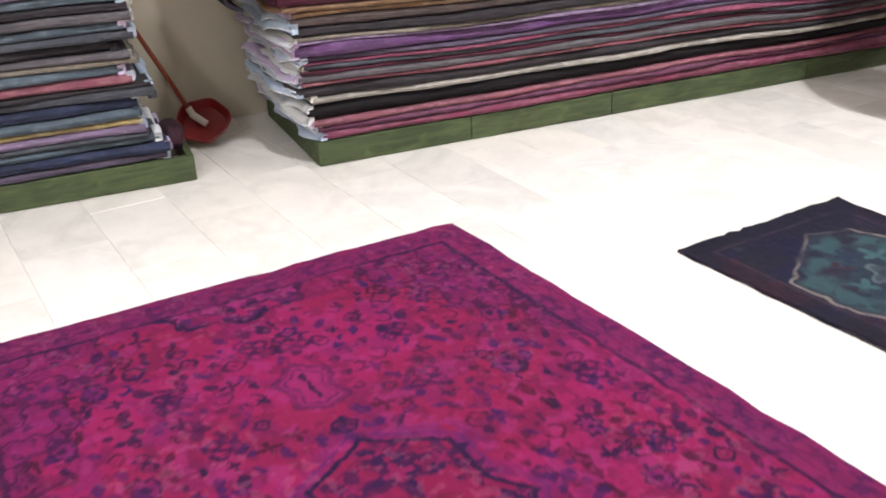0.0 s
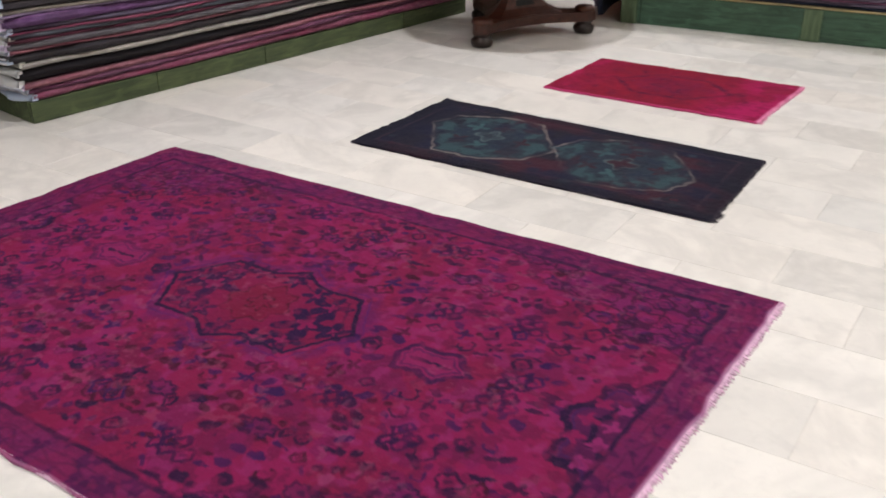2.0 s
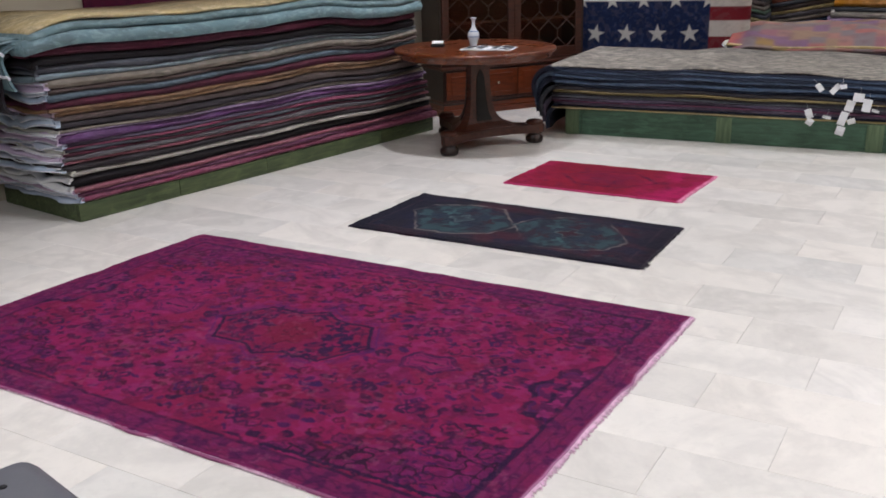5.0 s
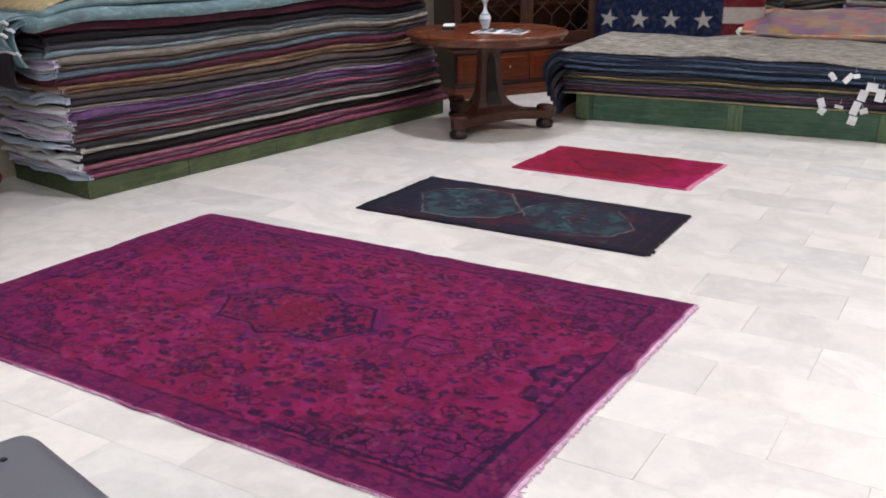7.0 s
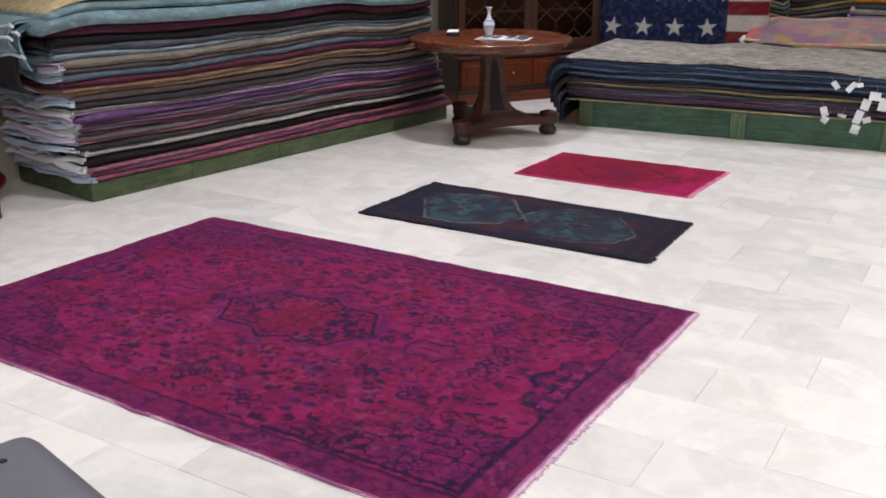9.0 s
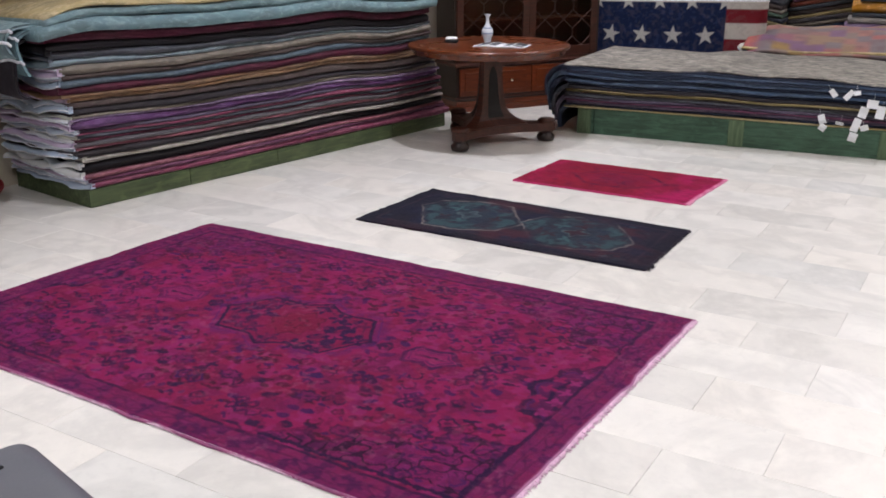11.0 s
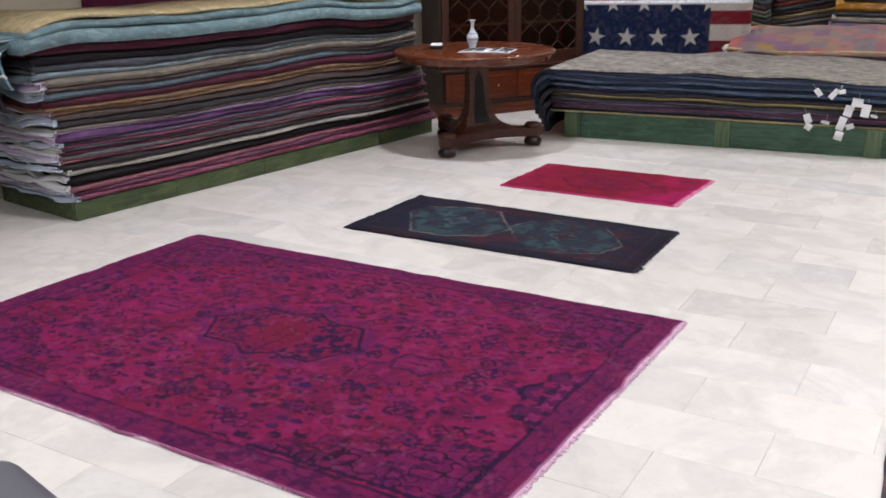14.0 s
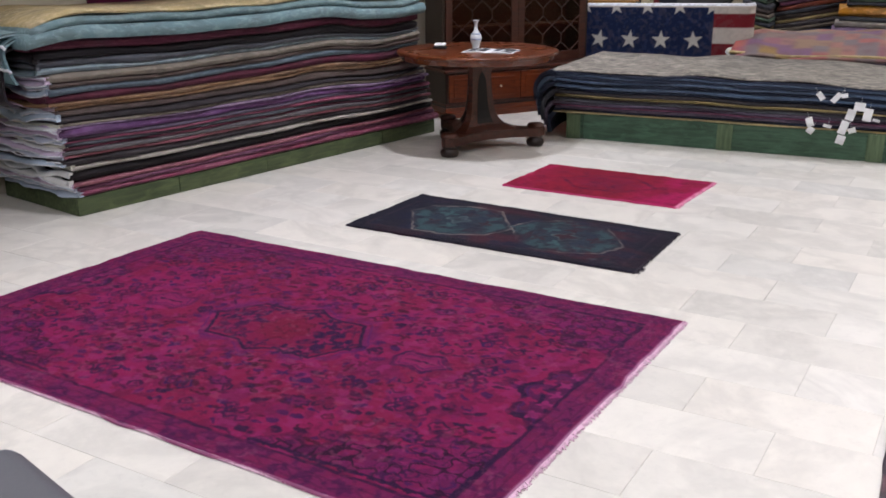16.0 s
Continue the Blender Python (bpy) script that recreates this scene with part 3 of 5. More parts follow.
def dark_runner_image():
    W, H, step = 1.73, 0.79, 0.006
    w, h = int(W / step), int(H / step)
    u, v = np.meshgrid(np.linspace(0, W, w), np.linspace(0, H, h))
    rng = np.random.default_rng(8)
    img = np.zeros((h, w, 3))
    img[:] = srgb(28, 26, 40)[:3]
    lay(img, np.clip((fractal((h, w), 8, rng) - 0.45) * 5, 0, 0.75), srgb(70, 26, 40))
    lay(img, np.clip((fractal((h, w), 14, rng) - 0.52) * 5, 0, 0.9), srgb(22, 25, 52))
    wear = np.clip((fractal((h, w), 30, rng) - 0.25) * 3, 0.3, 1)
    uu, vv = u + 0.02 * (value_noise((h, w), 40, rng) - 0.5), v + 0.02 * (value_noise((h, w), 40, rng) - 0.5)
    e = np.minimum(np.minimum(u, W - u), np.minimum(v, H - v))
    for cx in (0.52, 1.20):
        hexa = [(cx - 0.36, 0.36), (cx - 0.30, 0.20), (cx - 0.10, 0.10), (cx + 0.14, 0.10), (cx + 0.36, 0.42), (cx + 0.28, 0.60), (cx + 0.10, 0.69), (cx - 0.14, 0.69)]
        d = polygon(uu, vv, hexa)
        lay(img, inside(d, 0.02) * wear * 0.7, srgb(40, 40, 56))
        lay(img, inside(d + 0.03, 0.03) * np.clip(wear * 1.1 - 0.3, 0, 0.72), srgb(54, 86, 90))
        lay(img, inside(d + 0.03, 0.03) * np.clip((fractal((h, w), 34, rng, 3) - 0.5) * 5, 0, 0.7), srgb(34, 40, 54))
        lay(img, inside(d + 0.12, 0.05) * wear * 0.85, srgb(36, 46, 62))
        lay(img, band(d + 0.008, 0.014) * wear * np.clip((value_noise((h, w), 12, rng) - 0.15) * 2, 0, 0.8), srgb(136, 126, 120))
        for k in range(8):
            a = k * 0.785
            dd = petals(uu, vv, cx + 0.17 * math.cos(a), 0.395 + 0.13 * math.sin(a), 0.055, 4, 0.35, k * 1.3)
            lay(img, inside(dd, 0.012) * wear * 0.9, (srgb(58, 26, 38), srgb(30, 44, 64), srgb(62, 96, 98))[k % 3])
        d3 = petals(uu, vv, cx, 0.395, 0.075, 4, 0.25)
        lay(img, inside(d3, 0.012) * wear * 0.9, srgb(60, 24, 36) if cx > 1 else srgb(60, 72, 80))
        lay(img, band(d3, 0.014) * wear * 0.5, srgb(104, 122, 120))
    for k in range(60):
        cx, cy, r = rng.uniform(0.1, W - 0.1), rng.uniform(0.06, H - 0.06), rng.uniform(0.012, 0.03)
        if min(abs(cx - 0.52), abs(cx - 1.19)) > 0.27 or abs(cy - 0.395) > 0.25:
            lay(img, inside(petals(uu, vv, cx, cy, r, 5, 0.25, k)) * wear * 0.6, (srgb(92, 34, 46), srgb(60, 84, 92), srgb(26, 22, 40))[k % 3])
    lay(img, np.clip((0.25 - np.minimum(u, W - u)) * 7, 0, 0.8) * np.clip((fractal((h, w), 12, rng) - 0.25) * 4, 0.3, 1), srgb(18, 19, 40))
    lay(img, inside(e - 0.06, 0.03) * 0.65, srgb(20, 18, 32))
    lay(img, band(e - 0.085, 0.012) * wear * 0.4, srgb(84, 60, 66))
    return img * 0.95


def red_rug_image():
    W, H, step = 1.22, 0.75, 0.006
    w, h = int(W / step), int(H / step)
    u, v = np.meshgrid(np.linspace(0, W, w), np.linspace(0, H, h))
    rng = np.random.default_rng(9)
    img = np.zeros((h, w, 3))
    img[:] = srgb(142, 14, 46)[:3]
    lay(img, np.clip((u - 0.80) * 3.5, 0, 0.9), srgb(178, 18, 92))
    lay(img, np.clip((0.25 - u) * 4, 0, 0.7), srgb(184, 24, 88))
    lay(img, np.clip((fractal((h, w), 9, rng) - 0.42) * 4, 0, 0.7), srgb(126, 10, 38))
    lay(img, np.clip((fractal((h, w), 40, rng, 2) - 0.5) * 4, 0, 0.4), srgb(110, 10, 48))
    uu, vv = u + 0.02 * (value_noise((h, w), 40, rng) - 0.5), v + 0.02 * (value_noise((h, w), 40, rng) - 0.5)
    wear = np.clip((fractal((h, w), 30, rng) - 0.3) * 3, 0.45, 1)
    d = polygon(uu, vv, [(0.28, 0.375), (0.46, 0.18), (0.76, 0.18), (0.94, 0.375), (0.76, 0.57), (0.46, 0.57)])
    lay(img, band(d, 0.03) * wear * 0.9, srgb(72, 10, 50))
    lay(img, inside(d + 0.05, 0.03) * wear * 0.6, srgb(110, 16, 64))
    lay(img, band(petals(uu, vv, 0.61, 0.375, 0.12, 6, 0.25), 0.025) * wear * 0.8, srgb(84, 14, 56))
    for k in range(46):
        cx, cy, r = rng.uniform(0.08, W - 0.08), rng.uniform(0.08, H - 0.08), rng.uniform(0.014, 0.035)
        lay(img, band(petals(uu, vv, cx, cy, r, 5, 0.25, k), 0.014) * wear * 0.8, srgb(80, 10, 46))
    e = np.minimum(np.minimum(u, W - u), np.minimum(v, H - v))
    lay(img, band(e - 0.07, 0.012) * wear * 0.4, srgb(120, 16, 60))
    img = soften(img) * 0.95
    lay(img, inside(W - u - 0.014, 0.004) * 0.8, srgb(226, 130, 170))
    lay(img, inside(H - v - 0.008, 0.004) * 0.6, srgb(220, 80, 140))
    return img


def floor_rug(name, corners, img, label, seed, material=PAINTED):
    ob = new(name, rug_mesh(name, corners, img, material, seed=seed))
    return tagged(ob, label, "rug", "rugs laid on the floor")


def edge_fringe(rug, a, b, out, count, reach, seed, material):
    """Short uneven warp ends along one edge of a rug."""
    rng = random.Random(seed)
    v, q = [], []
    for i in range(count):
        k = (i + rng.random()) / count
        x, y = a[0] + (b[0] - a[0]) * k, a[1] + (b[1] - a[1]) * k
        L, w, skew = rng.uniform(0.3, 1.0) * reach * (0.5 + 0.5 * rng.random() + (0.8 if k > 0.88 else 0)), rng.uniform(0.0012, 0.003), rng.uniform(-0.6, 0.6)
        dx, dy = out[0] - out[1] * skew, out[1] + out[0] * skew
        px, py, n = -out[1] * w, out[0] * w, len(v)
        x0, y0 = x - out[0] * 0.004, y - out[1] * 0.004
        v += [(x0 - px, y0 - py, 0.011), (x0 + px, y0 + py, 0.011), (x + dx * L * 0.6 + px, y + dy * L * 0.6 + py, 0.007), (x + dx * L * 0.6 - px, y + dy * L * 0.6 - py, 0.007), (x + dx * L, y + dy * L, 0.0025)]
        v += [(p[0], p[1], p[2] - 0.002) for p in v[n:n + 5]]
        q += [(n, n + 1, n + 2, n + 3), (n + 3, n + 2, n + 4), (n + 6, n + 5, n + 8, n + 7), (n + 7, n + 8, n + 9), (n, n + 3, n + 8, n + 5), (n + 1, n + 6, n + 7, n + 2), (n + 3, n + 4, n + 9, n + 8), (n + 2, n + 7, n + 9, n + 4)]
    fr = part("fringe", (v, q), material, rug, "short pale uneven fringe")
    fr["kind"] = "stuff"


ROSE_FRINGE = plain_material("rose_white_fringe", srgb(222, 184, 208), 0.95, 0.2, 40)
DARK_FRINGE = plain_material("dark_fringe", srgb(46, 40, 52), 0.95, 0.3, 40)
big_rug = floor_rug("area_rug", [(0, 0), (2.80, 0.0), (2.752, -1.855), (-0.062, -1.805)], big_rug_image(),
          "large magenta overdyed medallion rug lying on white marble floor", 3)
edge_fringe(big_rug, (2.80, 0.0), (2.752, -1.855), (1, 0.0), 1100, 0.026, 1, ROSE_FRINGE)
edge_fringe(big_rug, (-0.062, -1.805), (2.752, -1.855), (0, -1), 700, 0.004, 2, ROSE_FRINGE)
runner = floor_rug("runner_rug", [(0.677, 1.316), (2.386, 1.275), (2.398, 0.510), (0.657, 0.500)], dark_runner_image(),
          "small dark navy rug with two teal hexagon medallions", 4, DARK_DYED)
edge_fringe(runner, (2.386, 1.275), (2.398, 0.51), (1, 0), 260, 0.018, 3, DARK_FRINGE)
edge_fringe(runner, (0.657, 0.50), (2.398, 0.51), (0, -1), 400, 0.007, 4, DARK_FRINGE)
red_rug = floor_rug("small_rug", [(1.035, 2.535), (2.248, 2.545), (2.206, 1.794), (1.015, 1.794)], red_rug_image(),
          "small crimson and hot pink overdyed rug on marble", 5, CRIMSON_DYED)
edge_fringe(red_rug, (2.248, 2.545), (2.206, 1.794), (1, 0), 220, 0.016, 5, plain_material("pink_fringe", srgb(232, 150, 184), 0.95, 0.2, 40))


def grey_rug_image():
    w, h = 150, 260
    rng = np.random.default_rng(31)
    img = np.zeros((h, w, 3))
    img[:] = srgb(96, 90, 94)[:3]
    lay(img, np.clip((fractal((h, w), 8, rng) - 0.45) * 4, 0, 0.7), srgb(70, 62, 68))
    lay(img, np.clip((fractal((h, w), 20, rng) - 0.55) * 5, 0, 0.6), srgb(128, 98, 104))
    return img


floor_rug("area_rug", [(3.622, 0.52), (4.95, 0.45), (5.02, -1.75), (3.715, -1.70)], grey_rug_image(), "faded grey rug with a dark edge on the marble floor", 6, DARK_DYED)

# ---- piles of folded rugs ----
def folded_rug(m, s0, s1, d0, d1, bottom, top, colour, label, group, name="folded_rug", seed=0, pale=None, ends=(True, False), n=44, bulge=0.75, spill=1.0):
    """A folded rug lying along x from s0 to s1, its rounded fold at y = d0; bottom(s), top(s) give its heights."""
    verts, faces, k = [], [], 13
    crease = 0.5 * math.sin(seed * 12.9)
    for i in range(n + 1):
        s = s0 + (s1 - s0) * i / n
        b, t = bottom(s) + 0.001, top(s) - 0.001
        f = d0 + 0.012 * wave(s, seed + 3.3, 0.5) + 0.006 * wave(s, seed + 9.1, 0.13)
        r = (t - b) / 2
        for j in range(k):
            a = -math.pi / 2 + math.pi * j / (k - 1)
            dent = 0.30 * r * math.exp(-((a - crease) / 0.20) ** 2)
            verts.append((s, f + r * 1.5 * (1 - math.cos(a)) * bulge + dent, (t + b) / 2 + r * (0.55 * math.sin(a) + 0.45 * a / (math.pi / 2))))
        verts += [(s, d1, t), (s, d1, b)]
    q = k + 2
    for i in range(n):
        for j in range(q):
            j2 = (j + 1) % q
            faces.append((i * q + j, (i + 1) * q + j, (i + 1) * q + j2, i * q + j2))
    faces += [tuple(range(q)), tuple(range(n * q, (n + 1) * q))[::-1]]
    ob = new(name, mesh_of(name, verts, faces, WOOL, True))
    ob.matrix_basis = m
    ob.color = colour
    tagged(ob, label, "rug", group)
    rng = random.Random(seed * 13 + 5)
    for which, s_end, way in ((0, s0, -1), (1, s1, 1)):
        if not ends[which]:
            continue
        b, t = bottom(s_end), top(s_end)
        sheets = 1 if t - b < 0.046 else 2
        for c in range(sheets):
            zc = b + (t - b) * (c + 0.5) / sheets
            vs, fs, nn = [], [], 22
            out0 = rng.uniform(0.005, 0.04)
            for i in range(nn + 1):
                y = d0 + 0.012 + (d1 - d0 - 0.03) * i / nn
                z = zc + (t - b) / sheets * 0.42 * wave(y, seed * 3 + c, 0.16)
                out = (out0 + 0.016 + 0.020 * wave(y, seed * 5 + c * 2.2, 0.2) + 0.007 * wave(y, seed * 5 + c, 0.05)) * spill
                out = 0.012 + max(0.0, out - 0.012) * min(1.0, i / 4)
                drop = 0.006 + 0.006 * wave(y, seed + c * 1.3, 0.3)
                th = (t - b) / sheets * (0.44 + 0.08 * rng.random())
                for o, zz in ((-0.02, z + th), (out * 0.7, z + th), (out, z + th * 0.4 - drop), (out, z - th * 0.4 - drop), (out * 0.7, z - th), (-0.02, z - th)):
                    vs.append((s_end + way * o, y, zz))
            for i in range(nn):
                for j in range(6):
                    fs.append((i * 6 + j, i * 6 + (j + 1) % 6, (i + 1) * 6 + (j + 1) % 6, (i + 1) * 6 + j))
            fs += [tuple(range(6)), tuple(range(nn * 6, nn * 6 + 6))[::-1]]
            if pale and spill > 0.9 and rng.random() < 0.75:
                rim = [Vector(vs[i * 6 + (2 if c else 3)]) for i in range(nn + 1)]
                part("bound_edge", tube(rim, 0.0045, 6), FRINGE, ob, "white corded edge", True)
            e = part("folded_end", (vs, fs), EDGE_WOOL, ob, "pale bound end of the folded rug", True)
            e.color = pale if pale and rng.random() < 0.86 else colour
    return ob


def pile(m, layers, z0, s0, s1, depth, group, seed=0, sway=0.012, label="{} folded wool rug in a tall pile", lean=(0.0, 0.0), front=0.010, ends=(True, False), n=44, end_jit=0.03, slope=0.0, tall=0.0, spill=1.0, plain_top=False):
    """Layers, bottom to top: (colour, thickness at s0, thickness at s1, its name). Returns the top height as a function."""
    rng = random.Random(seed)
    total = sum(a for _, a, _, _ in layers)
    k = tall / total if tall else 1.0
    total *= k
    near, far = 0.0, 0.0
    height, surfaces = [0.0], [lambda s: z0]
    for i, (_, a, b, _) in enumerate(layers):
        near, far = near + a * k, far + b * k
        height.append(near)

        def top(s, p=near, q=far, i=i):
            f, h = (s - s0) / (s1 - s0), p / total
            return z0 + p + (q - p) * f + slope * (s - s0) * h + sway * h ** 0.6 * wave(s, seed + 0.2, 0.75) + min(0.006, sway * 0.4) * wave(s, seed + i * 1.9, 0.35) * h
        surfaces.append(top)
    for i, (c, _, _, tone) in enumerate(layers):
        f = height[i] / total
        a = s0 + lean[0] * f + rng.uniform(-end_jit, end_jit)
        b = s1 + lean[1] * f + rng.uniform(-end_jit, end_jit)
        pale = tuple(0.10 * x + 0.90 * y for x, y in zip(c, (srgb(206, 220, 238), srgb(238, 240, 242), srgb(186, 206, 228), srgb(214, 196, 226), srgb(226, 226, 214))[(i * 3 + seed) % 5]))
        if plain_top and f > 0.80:
            pale = None
        folded_rug(m, a, b, rng.uniform(-front, front), depth + rng.uniform(-0.03, 0.0), surfaces[i], surfaces[i + 1], c,
                   label.format(tone), group, seed=seed * 100 + i, pale=pale, ends=ends, n=n, spill=spill)
    return surfaces[-1]


def board_base(m, s0, s1, depth, h, joints, label, stain=GREEN):
    """A low green plank platform under a pile."""
    ob = thing("platform", m, label, "platform", "green platforms under piles")
    cuts = [s0] + list(joints) + [s1]
    for a, b in zip(cuts, cuts[1:]):
        part("front_board", box((a + 0.002, 0.0, 0.003), (b - 0.002, 0.028, h), 0.003), stain, ob)
    for c in [s0 + 0.05] + list(joints)[1:] if h > 0.2 else []:
        part("cleat", box((c - 0.058, -0.016, 0.003), (c + 0.058, -0.002, h - 0.002), 0.004), GREEN_POST, ob, "paler worn green upright")
    for s in (s0, s1 - 0.028):
        part("end_board", box((s + 0.0, 0.030, 0.003), (s + 0.028, depth, h - 0.002), 0.003), stain, ob)
    part("back_board", box((s0 + 0.03, depth - 0.03, 0.003), (s1 - 0.03, depth, h - 0.002), 0.003), stain, ob)
    k = int((s1 - s0) / 0.3)
    for i in range(k):
        a = s0 + 0.03 + (s1 - s0 - 0.06) * i / k
        part("top_slat", box((a + 0.01, 0.03, h - 0.022), (a + 0.2, depth - 0.032, h - 0.003), 0.002), stain, ob)
    return ob


T = {
    "ink_blue": srgb(44, 54, 78), "dusk_blue": srgb(70, 90, 118), "plum_grey": srgb(92, 82, 104),
    "pink": srgb(136, 64, 94), "mauve": srgb(112, 60, 92), "black": srgb(21, 17, 24), "white": srgb(170, 164, 158), "grey": srgb(100, 96, 102),
    "slate": srgb(78, 82, 92), "purple": srgb(106, 66, 120), "violet": srgb(88, 48, 100), "beige": srgb(132, 124, 114), "ochre": srgb(140, 108, 80),
    "brown": srgb(86, 74, 72), "maroon": srgb(80, 18, 46), "blue": srgb(88, 104, 118), "pale_blue": srgb(130, 148, 158), "teal": srgb(120, 152, 158),
    "charcoal": srgb(56, 52, 58), "navy": srgb(44, 54, 84), "denim": srgb(68, 90, 124), "lilac": srgb(140, 118, 152), "olive": srgb(146, 132, 84),
    "straw": srgb(184, 164, 112), "rose": srgb(146, 84, 100), "rust": srgb(136, 66, 48), "green": srgb(84, 108, 92), "yellow": srgb(214, 148, 30),
}


def layers(text):
    """Colour and thickness in millimetres at the two ends, bottom to top."""
    out = []
    for w in text.split():
        c, t = w.split(":")
        a, b = (t.split("/") * 2)[:2]
        out.append((T[c], float(a) / 1000, float(b) / 1000, c.replace("_", " ")))
    return out


board_base(PILE_A, 0.0, 3.42, 0.86, 0.112, (0.737, 1.50, 2.738), "low green-stained plank platform under a tall rug pile", OLIVE_GREEN)
top_a = pile(PILE_A, layers("pink:34/54 mauve:30/25 rose:28/22 black:74/50 white:28/25 charcoal:54/28 rose:18/22 grey:30/30 maroon:18/10 slate:24/22 pink:8/36 plum_grey:25/14 purple:56/34 lilac:10/26 beige:16/28 charcoal:42/20 brown:38/80 ochre:26/28 ochre:22/25 maroon:44/60 blue:40/36 brown:30/34 beige:56/40 pale_blue:36/12 slate:48/18 black:50/58 maroon:60/64"),
             0.114, 0.0, 3.42, 0.84, "tall rug pile", seed=2, lean=(-0.14, -0.26), sway=0.024, front=0.013, plain_top=True)


def draped_rug(name, m, s0, s1, d0, d1, base, thick, colour, label, hang_front=0.0, hang_end=0.0, seed=1, pale=None):
    """A thick rug laid over a pile, hanging a little over its front and its near end."""
    verts, faces, n = [], [], 60
    prof = []
    for k in range(7):
        prof.append((d0 - 0.012 - 0.018 * math.sin(k / 6 * math.pi), -hang_front + (hang_front + thick) * k / 6))
    prof += [(d0 + 0.02, thick + 0.006), (d0 + 0.12, thick + 0.004), ((d0 + d1) / 2, thick), (d1, thick), (d1, 0.0), (d0 + 0.03, 0.0), (d0 + 0.012, -hang_front * 0.9)]
    q = len(prof)
    for i in range(n + 1):
        s = s0 + (s1 - s0) * i / n
        near = max(0.0, 1 - (s - s0) / 0.42)
        for j, (y, z) in enumerate(prof):
            zz = base(s) + z + 0.008 * wave(s + y, seed, 0.45) * (0.3 if j > 10 else 1) - hang_end * near ** 2
            yy = y + (0.012 * wave(s, seed + 4, 0.4) if j < 8 else 0)
            verts.append((s - 0.05 * near * (1 - near) * (hang_end > 0), yy, zz))
    for i in range(n):
        for j in range(q):
            j2 = (j + 1) % q
            faces.append((i * q + j, (i + 1) * q + j, (i + 1) * q + j2, i * q + j2))
    faces += [tuple(range(q)), tuple(range(n * q, (n + 1) * q))[::-1]]
    ob = new(name, mesh_of(name, verts, faces, WOOL, True))
    ob.matrix_basis, ob.color = m, colour
    return tagged(ob, label, "rug", "tall rug pile")


G0 = draped_rug("draped_rug", PILE_A, -0.22, 3.24, -0.03, 0.84, lambda s: top_a(s) + 0.002, 0.075, srgb(118, 150, 158), "thick pale teal rug folded over the top of the pile", 0.0, 0.04, 6)
G1 = draped_rug("draped_rug", PILE_A, -0.18, 3.20, -0.015, 0.84, lambda s: top_a(s) + 0.084, 0.045, srgb(112, 140, 146), "faded blue-green rug on top of the tall pile", 0.0, 0.06, 7)
G2 = draped_rug("draped_rug", PILE_A, -0.16, 2.95, 0.0, 0.84, lambda s: top_a(s) + 0.138, 0.026, srgb(196, 178, 132), "straw-beige rug lying topmost on the tall pile", 0.0, 0.085, 8)

board_base(PILE_B, -2.6, 0.02, 0.56, 0.112, (-1.2,), "low green-stained plank platform under a second pile", OLIVE_GREEN)
pile(PILE_B, layers("plum_grey:34 navy:40 blue:34 slate:22 lilac:32 straw:26 blue:40 navy:46 slate:36 charcoal:18 rose:44 blue:42 beige:22 grey:28 charcoal:40 slate:36 blue:40 grey:36 charcoal:36 blue:40 lilac:40 slate:40"),
     0.114, -2.6, -0.11, 0.50, "second rug pile", seed=5, label="{} folded wool rug, pale fringe, in second pile", ends=(False, True), end_jit=0.05, sway=0.006, n=30, spill=0.45, lean=(0.0, -0.10))

board_base(PILE_C, 0.02, 2.50, 1.45, 0.212, (0.15, 1.30, 2.38), "green-stained plank platform under a low pile of rugs")
top_c = pile(PILE_C, layers("straw:11 ink_blue:20 plum_grey:26 mauve:8 plum_grey:26 slate:20 charcoal:14 olive:20/8 straw:6 charcoal:26 ink_blue:26 dusk_blue:26 ink_blue:24 dusk_blue:24 ink_blue:18 dusk_blue:22 ink_blue:12"),
             0.214, -0.10, 2.54, 1.46, "low rug pile", seed=8, label="{} folded wool rug in the low pile", ends=(False, True), sway=0.016, end_jit=0.02, front=0.016, tall=0.335)
GREY_TOP = draped_rug("draped_rug", PILE_C, -0.13, 2.47, 0.03, 1.47, lambda s: top_c(s) + 0.002, 0.014, srgb(156, 150, 138), "mottled grey carpet on top of the low pile", 0.0, 0.003, 9)
GREY_TOP["group"] = "low rug pile"
GREY_TOP.data.materials[0] = SPECKLED


